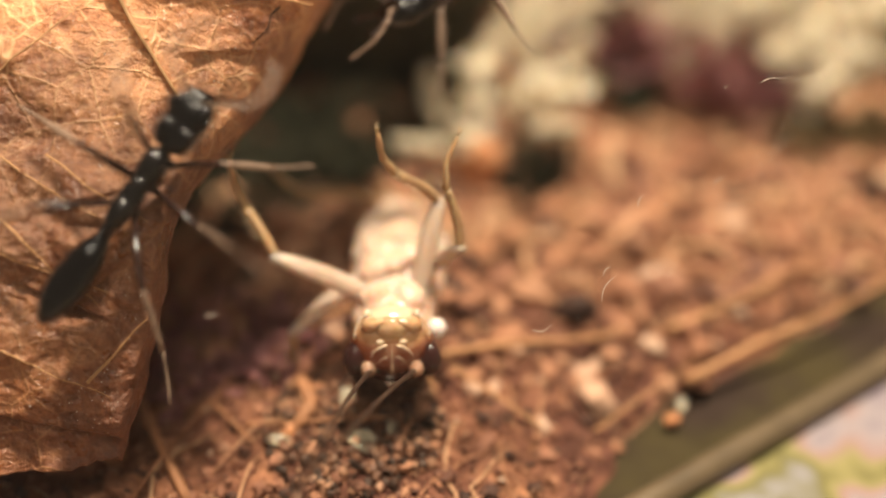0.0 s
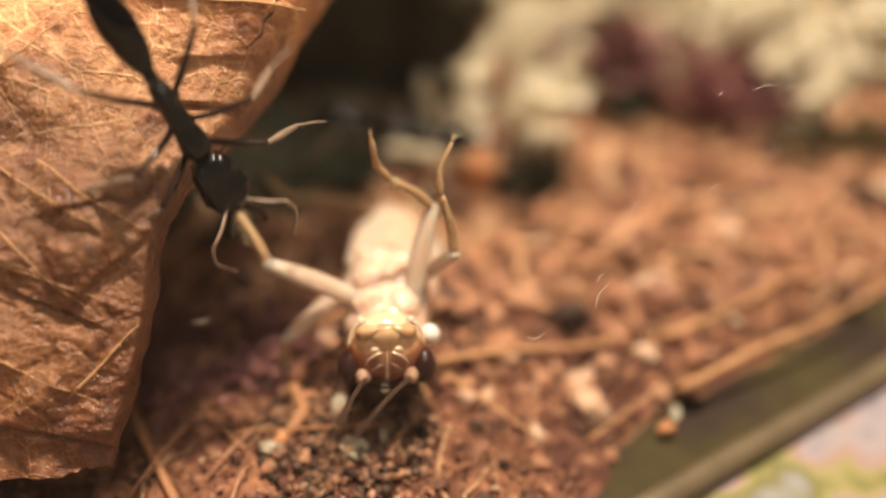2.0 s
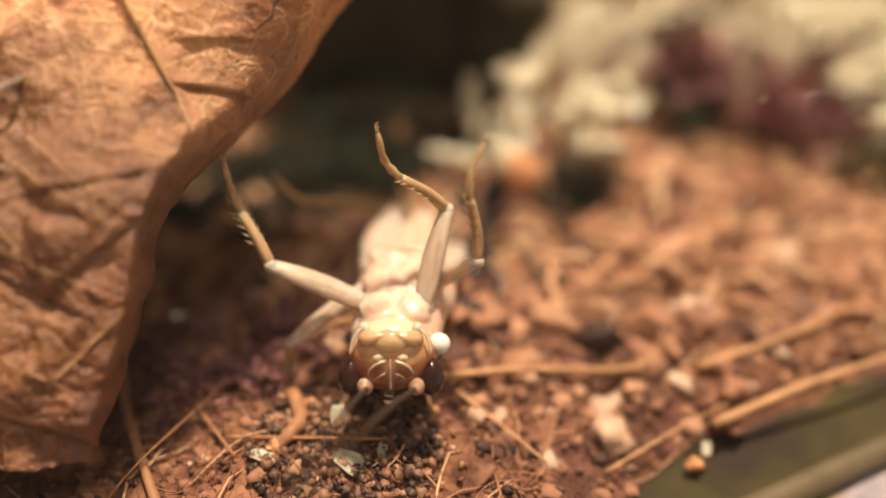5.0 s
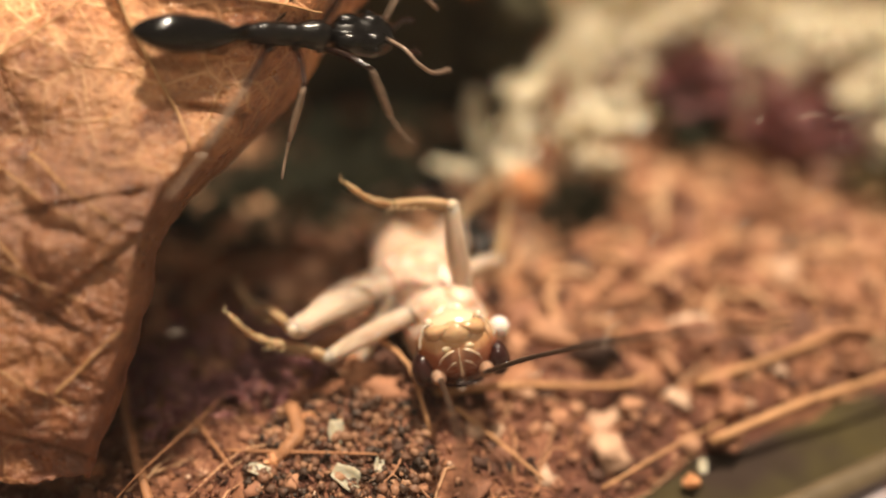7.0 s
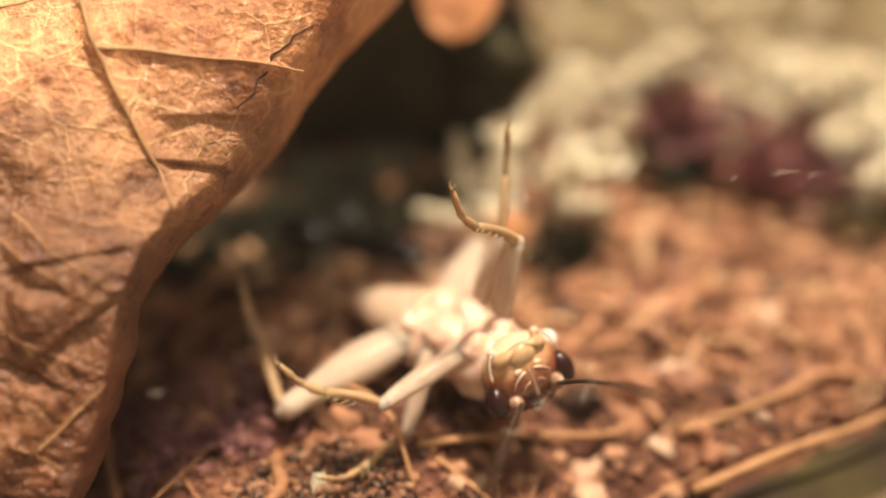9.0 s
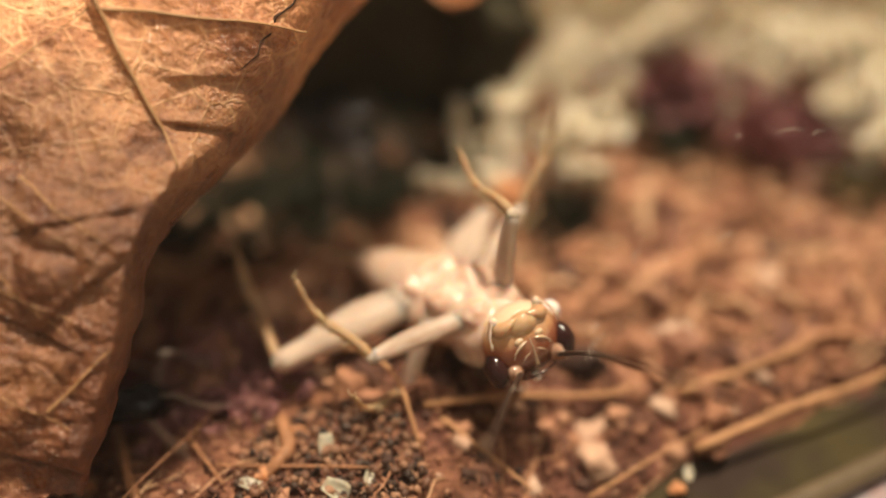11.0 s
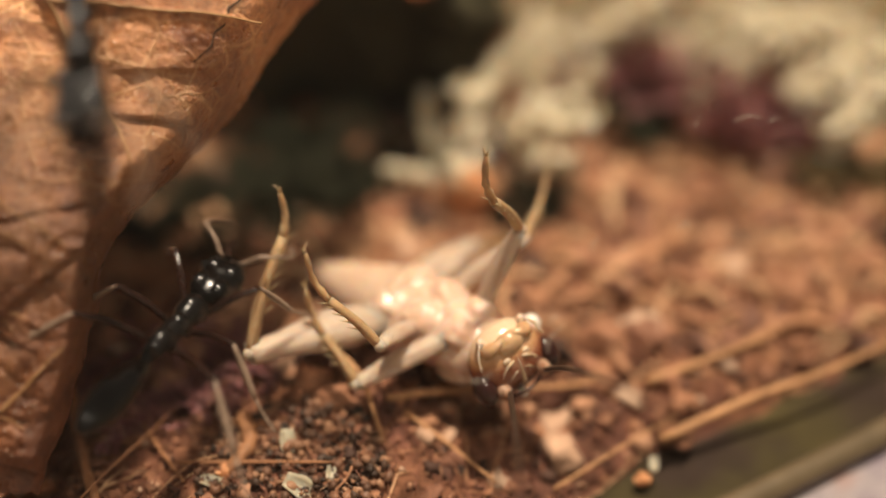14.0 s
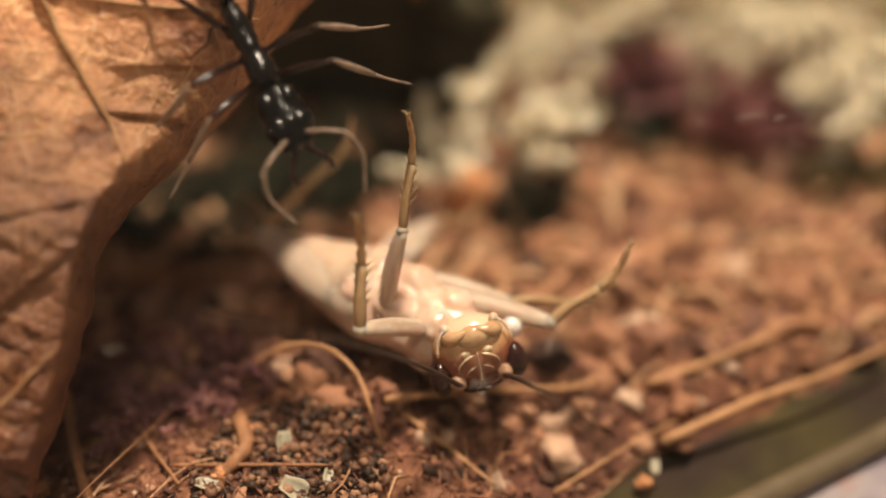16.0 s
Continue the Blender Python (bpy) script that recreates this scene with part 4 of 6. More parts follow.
def dead_leaf():
    t = thing("dead_leaf", "large curled brown dead leaf with pale veins, leaning on the soil", "leaf")
    t.matrix_basis = LEAF
    nu, nf, nv = 190, 30, 400
    s, verts, faces = Shape(), [], []
    for j in range(nv + 1):
        # above y = 16 the blade is unseen, extended to shade the hollow
        y = 32 - 16.0 * j / 80 if j < 80 else 16 - 26.0 * (j - 80) / (nv - 80)
        row = []
        for i in range(nu + nf + 1):
            u = min(1.0, i / nu)
            low = -8.3 - 1.9 * (1 - u) ** 0.8 + 0.35 * noise.noise(Vector((u * 9, 1, 1))) + 0.2 * noise.noise(Vector((u * 31, 1, 4)))
            yy = y if y >= 0 else y * (low / -10.0)
            sx = along(SHOULDER_X, yy)
            if i <= nu:
                x = sx - 20 * (1 - u) ** 1.3
                row.append((x, yy, leaf_depth(x, yy)))
                top = row[-1]
            else:
                f = (i - nu) / nf
                ex = along(EDGE_X, yy) + 0.16 * noise.noise(Vector((yy * 1.1, 3.1, 0))) + 0.06 * noise.noise(Vector((yy * 3.6, 7.1, 0)))
                ez = along(EDGE_Z, yy)
                x = top[0] + (ex - top[0]) * f + 0.35 * math.sin(math.pi * f) * (1 - 0.5 * f)
                z = top[2] + (ez - top[2]) * f + 0.08 * noise.noise(Vector((f * 5, yy * 1.6, 3))) * math.sin(math.pi * f)
                row.append((x, yy - 0.25 * math.sin(math.pi * f), z))
        row = np.array(row)
        wide = 8 if y < 2 else 14
        for _ in range(6 if y < 2 else min(60, int(6 + 20 * (y - 2)))):      # round the shoulder off
            row[nu - wide:nu + wide] = 0.5 * row[nu - wide:nu + wide] + 0.25 * (row[nu - wide - 1:nu + wide - 1] + row[nu - wide + 1:nu + wide + 1])
        verts.extend(row.tolist())
    w = nu + nf + 1
    for j in range(nv):
        for i in range(w - 1):
            faces.append((j * w + i, (j + 1) * w + i, (j + 1) * w + i + 1, j * w + i + 1))
    s.add(verts, faces)
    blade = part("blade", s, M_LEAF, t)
    solid = blade.modifiers.new("thickness", "SOLIDIFY")
    solid.thickness, solid.offset = 0.00016, -1
    for (ax, ay), (bx, by), h in LEAF_VEINS:
        pts = []
        for k in range(30):
            f = k / 29
            x, y = ax + (bx - ax) * f + 0.04 * math.sin(f * 7), ay + (by - ay) * f + 0.04 * math.sin(f * 9.1)
            pts.append((x, y, leaf_depth(x, y) - 0.01))
        part("vein", Shape().tube(pts, np.linspace(0.12, 0.05, 30) * (h / 0.3) ** 0.6, 6, 0.6), M_VEIN, t, "pale raised leaf vein")
    tear = []
    for x, y in ((-5.1, 12.0), (-5.8, 11.4), (-5.9, 11.1), (-6.5, 10.5), (-6.7, 9.8), (-7.0, 9.5), (-7.1, 9.0), (-7.7, 8.3)):
        tear.append((x, y, leaf_depth(x, y) + 0.01))
    part("tear", Shape().tube(tear, [0.02, 0.06, 0.05, 0.08, 0.05, 0.04, 0.05, 0.02], 6, 0.4), M_TEAR, t, "dark jagged tear")
    # pale grains added as pinpoint glints and white dust specks
    rng, s = random.Random(44), Shape()
    while s.n < 9000:
        y = rng.uniform(-8.0, 9.5)
        x = along(SHOULDER_X, y) - 0.3 - 12 * rng.random() ** 1.2
        if noise.noise(Vector((x * 0.45, y * 0.45, 7.7))) < rng.uniform(-0.35, 0.35):
            continue
        r = rng.uniform(0.012, 0.03)
        s.ball((x, y, leaf_depth(x, y) + 0.2 * r), (r * rng.uniform(0.8, 1.8), r, r * 0.8), 3, 5, (0, 0, rng.uniform(0, 180)))
    tagged(part("glint_dust", s, M_GLINT, t), "tiny shiny specks on the leaf, added for its glints and dust", kind="stuff")
    return t


dead_leaf()


# ---------------------------------------------------------------- the pale cricket, lying on its back (y to the head, z to the belly side)
def rings(s, ys, rx, rz, zc=0.0, sides=18, ridge=0.0):
    """A body lofted along y from half-widths and half-heights."""
    k = len(ys)
    ang = np.arange(sides) * 2 * np.pi / sides
    v = [(rx[i] * math.cos(a), ys[i], zc + rz[i] * math.sin(a)) for i in range(k) for a in ang]
    if ridge:
        v = [Vector(q) * (1 + ridge * noise.noise(Vector(q) * 0.9 + Vector((2, 5, 1)))) for q in v]
    v += [(0, ys[0], zc), (0, ys[-1], zc)]
    f = []
    for i in range(k - 1):
        for j in range(sides):
            j2 = (j + 1) % sides
            f.append((i * sides + j, i * sides + j2, (i + 1) * sides + j2, (i + 1) * sides + j))
    for j in range(sides):
        j2 = (j + 1) % sides
        f.append((k * sides, j2, j))
        f.append((k * sides + 1, (k - 1) * sides + j, (k - 1) * sides + j2))
    return s.add(v, f)


def cricket():
    t = thing("cricket", "pale freshly moulted cricket lying on its back on the soil", "cricket")
    ys = np.linspace(-7.8, -0.6, 41)
    u = (ys + 7.8) / 7.2
    groove = 1 - 0.03 * (np.abs(np.sin(u * math.pi * 8)) < 0.35)
    w = (0.29 + 1.95 * u ** 0.75) * groove
    part("abdomen", rings(Shape(), ys, w, w * 0.92, 0.0, 26, 0.02), M_BELLY, t, "swollen creamy white abdomen")
    ys = np.linspace(-1.6, 4.3, 30)
    u = (ys + 1.6) / 5.9
    w = (2.15 + 0.14 * np.sin(u * 9) - 0.75 * u ** 3) * (1 - 0.6 * np.exp(-u / 0.07))
    chest = rings(Shape(), ys, w, w * 0.76, -0.1, 26, 0.06)
    for y, x, r in ((3.2, 0.62, 0.75), (1.1, 0.72, 0.9), (-0.9, 0.75, 1.0)):
        for sx in (-1, 1):
            chest.ball((sx * x * 1.2, y, 1.05), (r * 1.0, r * 1.0, r * 0.82), 14, 18, (0, sx * 20, sx * 18), 0.2, y + sx)
            chest.tube([(sx * x, y, 0.9), (sx * (x + 0.75), y + 0.05, 1.0)], [0.62 * r, 0.5 * r], 10)
        chest.ball((0, y - 0.75, 1.2), (0.5, 0.62, 0.34), 10, 12, None, 0.2, y)
    breast = part("thorax", chest, M_PALE, t, "glistening pale breast plates")
    blend = breast.modifiers.new("blend", "REMESH")
    blend.mode, blend.voxel_size, blend.use_smooth_shade = "VOXEL", 0.00011, True
    soft = breast.modifiers.new("soften", "SMOOTH")
    soft.factor, soft.iterations = 0.5, 5
    collar = rings(Shape(), np.linspace(1.6, 4.0, 10), 1.1 + 0.85 * np.sin(np.linspace(0, 3.1, 10)) ** 0.5, 0.7 + 0.62 * np.sin(np.linspace(0, 3.1, 10)) ** 0.5, -0.62)
    part("pronotum", collar, M_WHITE, t)
    for sx in (-1, 1):
        part("cercus", Shape().tube(bent([(sx * 0.5, -7.5, 0.2), (sx * 1.2, -9.2, 0.6), (sx * 1.7, -11, 0.5)], 8), np.linspace(0.2, 0.03, 8), 6), M_SHIN, t)

    head = part("head", Shape().ball((0, 0.95, 0), (1.62, 1.2, 1.68), 22, 28), M_FACE, t, "honey-brown head with cream bands")
    head.location, head.scale = Vector((0, 4.3, 0.0)) * MM, (1.08, 1.0, 1.0)
    for sx in (-1, 1):
        part("eye", Shape().ball((sx * 1.42, 1.35, -0.58), (0.5, 0.74, 0.82), 12, 16, (0, 0, sx * -12)), M_EYE, head, "dark glossy compound eye")
        part("antenna_socket", Shape().ball((sx * 0.92, 1.92, -0.74), (0.31, 0.32, 0.37), 12, 14).ball((sx * 0.94, 2.22, -0.64), (0.2, 0.24, 0.22), 8, 10), M_SOCKET, head, "translucent amber antenna base")
        part("palp", Shape().tube(bent([(sx * 0.75, 1.1, 1.35), (sx * 1.1, 1.45, 1.5), (sx * 1.35, 1.6, 1.1), (sx * 1.45, 1.75, 0.6)], 10), [0.07, 0.08, 0.07, 0.05, 0.045, 0.06, 0.05, 0.04, 0.06, 0.03], 8).ball((sx * 0.95, 1.25, 1.45), (0.2, 0.22, 0.26), 8, 10), M_PALE, head)
        part("mandible", Shape().tube(bent([(sx * 0.85, 1.25, 1.0), (sx * 0.72, 1.75, 1.3), (sx * 0.16, 1.85, 1.52)], 8), [0.34, 0.38, 0.36, 0.3, 0.25, 0.2, 0.14, 0.08], 8), M_LABRUM, head)
    part("labrum", Shape().ball((0, 1.72, 1.12), (0.66, 0.40, 0.52), 12, 16), M_LABRUM, head, "glassy amber upper lip")
    def on(x, z, up=-0.035):
        return (x, 0.95 + 1.2 * math.sqrt(max(0.02, 1 - (x / 1.62) ** 2 - (z / 1.68) ** 2)) + up, z)

    marks = Shape().tube(bent([on(0, 0.62), on(0, 0.1), on(0, -0.45), on(0, -0.85)], 10), [0.05, 0.07, 0.08, 0.08, 0.09, 0.10, 0.12, 0.15, 0.13, 0.05], 7, 0.3)
    for sx in (-1, 1):
        marks.tube(bent([on(sx * 0.16, 0.50), on(sx * 0.42, 0.40), on(sx * 0.72, 0.10), on(sx * 0.80, -0.2)], 9), [0.05, 0.10, 0.13, 0.12, 0.09, 0.08, 0.07, 0.05, 0.02], 7, 0.45)
        marks.tube(bent([on(sx * 0.14, 0.0), on(sx * 0.38, -0.16), on(sx * 0.56, -0.42)], 7), [0.03, 0.06, 0.07, 0.06, 0.05, 0.04, 0.02], 7, 0.45)
        marks.ball(on(sx * 0.42, 0.58), (0.2, 0.09, 0.14), 6, 10)
    part("face_marking", marks, M_MARK, head, "cream streaks on the face")
    brow = Shape().tube([(1.15 * math.sin(a), 0.95 + 1.16 * math.cos(a) * 0.93, -1.12 - 0.12 * math.cos(a)) for a in np.linspace(-1.1, 1.1, 13)], 0.07, 6)
    part("brow", brow, M_EYE, head, "dark brown brow line")
    part("droplet", Shape().ball((-1.75, 0.15, 0.15), (0.42, 0.42, 0.46), 10, 12), M_DROP, head, "white fluid droplet at the cheek")
    part("ocellus", Shape().ball((0.1, 1.75, -1.45), (0.2, 0.2, 0.2), 8, 10), M_DROP, head)
    feelers = []
    for sx in (-1, 1):
        pts = bent([(0, 0, 0), (0.1 * sx, 3.5, 0.2), (0.25 * sx, 9, 0), (0.6 * sx, 16, -0.8)], 40)
        r = np.linspace(0.11, 0.06, 40) * (1 + 0.12 * (np.arange(40) % 2))
        feelers.append(part("antenna", Shape().tube(pts, r, 6), M_FEELER, head, "long thin dark antenna"))

    legs, rng = {}, random.Random(31)
    for key, femur_len, r0, r1, tib, tar in LEGS:
        hind = key[0] == "h"
        k = 16
        u = np.linspace(0, 1, k)
        fat = r0 * (0.75 + 0.5 * np.sin(np.clip(u * 1.25, 0, 1) * math.pi)) * (1 - 0.5 * u) + r1 * u * 0.9 if hind else r0 * (0.8 + 0.35 * np.sin(u * math.pi)) * (1 - 0.18 * u)
        s = Shape().tube([(0, femur_len * q, 0.1 * math.sin(q * 3)) for q in u], fat, 10, 0.72)
        s.ball((0, 0.1, 0), (r0 * 0.95, r0 * 1.2, r0 * 0.9), 8, 12)
        s.ball((0, femur_len, 0), (r1 * 1.15, r1 * 1.2, r1 * 1.15), 8, 10)
        for i in range(26):
            f, a = rng.uniform(0.1, 0.95), rng.uniform(0, 2 * math.pi)
            rr = float(np.interp(f, u, fat))
            q = np.array([rr * math.cos(a), femur_len * f, 0.72 * rr * math.sin(a) + 0.1 * math.sin(f * 3)])
            s.tube([q * np.array([0.9, 1, 0.9]), q + np.array([math.cos(a) * 0.16, 0.16, math.sin(a) * 0.16])], [0.016, 0.005], 3)
        femur = part("femur", s, M_WHITE, t, "pale milky thigh")
        line = [(0, 0, 0), (0, tib * 0.5, 0.06 * tib), (0, tib, 0), ]
        s = Shape().tube(bent(line, 10), np.array([0.8, 0.95, 1.0, 0.98, 0.92, 0.86, 0.82, 0.84, 0.9, 0.85]) * r1, 8)
        for i in range(6 if hind else 4):
            f = 0.35 + 0.6 * i / 6 if hind else 0.4 + 0.15 * i
            for sx in (-1, 1):
                y = tib * f
                s.tube([(sx * r1 * 0.5, y, 0.05), (sx * r1 * 1.7, y + 0.42, -0.05)], [0.06, 0.01], 5)
        for sx in (-1, 1):
            s.tube([(sx * r1 * 0.4, tib * 0.97, 0), (sx * r1 * 1.8, tib + 0.3, -0.12)], [0.06, 0.012], 5)
        end = (0, tib + tar * 0.86, tar * 0.45)
        foot = bent([(0, tib, 0), (0, tib + tar * 0.45, tar * 0.12), end], 9)
        s.tube(foot, np.array([0.78, 0.62, 0.82, 0.5, 0.72, 0.46, 0.62, 0.5, 0.34]) * r1, 7)
        for sx in (-1, 1):
            s.tube(bent([end, (sx * 0.12, end[1] + 0.2, end[2] + 0.14), (sx * 0.2, end[1] + 0.2, end[2] + 0.34)], 5), [0.06, 0.05, 0.04, 0.03, 0.01], 4)
        shin = part("shin", s, M_SHIN, femur, "amber shin with short spines and clawed foot")
        shin.location = (0, femur_len * MM, 0)
        legs[key] = (femur, shin)
    return t, head, feelers, legs


# leg, thigh length, thigh radius, shin radius, shin length, foot length
LEGS = (("fl", 4.4, 0.5, 0.26, 2.5, 2.3), ("fr", 4.2, 0.5, 0.26, 2.5, 2.3), ("ml", 4.3, 0.44, 0.22, 2.7, 2.3), ("mr", 4.0, 0.44, 0.22, 2.7, 2.3),
        ("hl", 6.6, 0.98, 0.27, 5.0, 2.0), ("hr", 6.6, 0.98, 0.27, 5.0, 2.0))
CRICKET, CRICKET_HEAD, CRICKET_FEELERS, CRICKET_LEGS = cricket()



# ---------------------------------------------------------------- the ants (y to the head, z up)
def ant():
    t = thing("ant", "glossy black trap-jaw ant with open jaws and long thin legs", "ant", "ants hunting the cricket")
    u = 0.5 - 0.5 * np.cos(np.linspace(0.05, math.pi, 30))
    ys = -6.0 + 4.0 * u
    w = (0.74 * np.sin(np.clip(u ** 0.88 * 0.96, 0, 1) * math.pi) ** 0.62) * (1 - 0.05 * (np.abs(u - 0.62) < 0.03))
    part("gaster", rings(Shape(), ys, w, w * 0.95, 0.05), M_ANT, t, "smooth shiny black gaster")
    s = Shape().tube(bent([(0, -2.2, 0.0), (0, -1.85, 0.1), (0, -1.55, 0.0)], 6), [0.16, 0.24, 0.30, 0.30, 0.24, 0.16], 10)
    s.tube([(0, -1.8, 0.2), (0, -1.82, 0.55), (0, -1.86, 0.85)], [0.26, 0.2, 0.05], 8)
    part("petiole", s, M_ANT, t)
    ys = np.linspace(-1.6, 1.95, 26)
    u = (ys + 1.6) / 3.55
    w = 0.36 + 0.12 * np.sin(u * 3.0) + 0.14 * np.exp(-((u - 0.78) / 0.14) ** 2) - 0.22 * np.clip(u - 0.88, 0, 1) / 0.12 - 0.12 * np.exp(-((u - 0.52) / 0.06) ** 2)
    s = rings(Shape(), ys, w, w * 1.05, 0.1)
    s.ball((0, 1.15, 0.28), (0.52, 0.62, 0.46), 12, 16).ball((0, 0.15, 0.2), (0.40, 0.5, 0.42), 10, 14).ball((0, -0.95, 0.26), (0.42, 0.62, 0.42), 10, 14)
    part("mesosoma", s, M_ANTBACK, t)
    ys = np.linspace(0, 2.5, 26)
    u = ys / 2.5
    w = 0.30 + 0.72 * np.sin(np.clip(u * 0.80 + 0.10, 0, 1) * math.pi) ** 0.8 - 0.10 * np.exp(-((u - 0.42) / 0.12) ** 2)
    w[-1] *= 0.8
    s = rings(Shape(), ys, w, w * 0.66)
    for sx in (-1, 1):
        s.ball((sx * 0.42, 0.62, 0.22), (0.44, 0.6, 0.42), 10, 14).ball((sx * 0.40, 1.65, 0.26), (0.46, 0.62, 0.42), 10, 14)
    head = part("head", s, M_ANTHEAD, t, "large dark head")
    head.location, head.scale = Vector((0, 1.85, 0.12)) * MM, (0.96, 1.0, 1.0)
    for sx in (-1, 1):
        part("eye", Shape().ball((sx * 0.86, 1.55, 0.28), (0.16, 0.22, 0.2), 8, 10), M_ANT, head)
        s = Shape().tube(bent([(sx * 0.16, 2.42, 0), (sx * 0.48, 2.85, -0.02), (sx * 0.80, 3.35, 0), (sx * 0.78, 3.72, 0.02)], 12), np.linspace(0.14, 0.06, 12), 8)
        for i in range(3):
            s.tube([(sx * 0.78, 3.3 + 0.14 * i, 0), (sx * 0.52, 3.42 + 0.14 * i, 0)], [0.05, 0.01], 5)
        part("mandible", s, M_ANTLEG, head, "long straight dark jaw, held open")
        a = bent([(sx * 0.40, 2.1, 0.45), (sx * 1.1, 2.5, 0.95), (sx * 1.75, 2.9, 1.0)], 9)
        b = bent([a[-1], a[-1] + np.array([sx * 0.2, 0.9, -0.5]), a[-1] + np.array([-sx * 0.3, 2.1, -1.2])], 12)
        part("antenna", Shape().tube(a, np.linspace(0.09, 0.075, 9), 7).tube(b, np.linspace(0.085, 0.07, 12) * (1 + 0.1 * (np.arange(12) % 2)), 7), M_ANTPALE, head, "elbowed antenna")
    legs = []
    for y, sx, fwd, reach in ((1.35, 1, 0.55, 0.9), (1.35, -1, 0.55, 0.9), (0.35, 1, -0.05, 0.92), (0.35, -1, -0.05, 0.92), (-0.75, 1, -0.72, 1.2), (-0.75, -1, -0.72, 1.2)):
        d = np.array([sx * math.cos(fwd), math.sin(fwd), 0.0])
        knee = d * 2.5 * reach + np.array([0, 0, 1.05])
        ankle = d * 4.1 * reach + np.array([0, fwd * 0.5, -0.75])
        toe = d * 5.5 * reach + np.array([0, fwd * 1.2, -1.55])
        s = Shape().ball((0, 0, -0.1), (0.24, 0.24, 0.34), 8, 10).tube(bent([(0, 0, -0.15), knee * 0.5 + np.array([0, 0, 0.12]), knee], 10), [0.09, 0.12, 0.14, 0.15, 0.15, 0.14, 0.13, 0.12, 0.11, 0.1], 8)
        leg = part("leg", s, M_ANTLEG, t)
        leg.location = Vector((sx * 0.34, y, -0.12)) * MM
        part("shin", Shape().tube(bent([knee, (knee + ankle) / 2, ankle], 8), [0.07, 0.1, 0.13, 0.145, 0.145, 0.135, 0.12, 0.09], 8)
             .tube(bent([ankle, (ankle + toe) / 2 + np.array([0, 0, -0.1]), toe], 8), [0.08, 0.065, 0.06, 0.055, 0.055, 0.05, 0.05, 0.03], 6), M_ANTPALE, leg, "pale brownish shin and foot")
        legs.append(leg)
    return t


ANT_ONE = ant()
ANT_TWO = copy_thing(ANT_ONE, pose(0.03, 0.09, 0.005))
ANT_THREE = copy_thing(ANT_ONE, pose(-0.04, 0.09, 0.005))



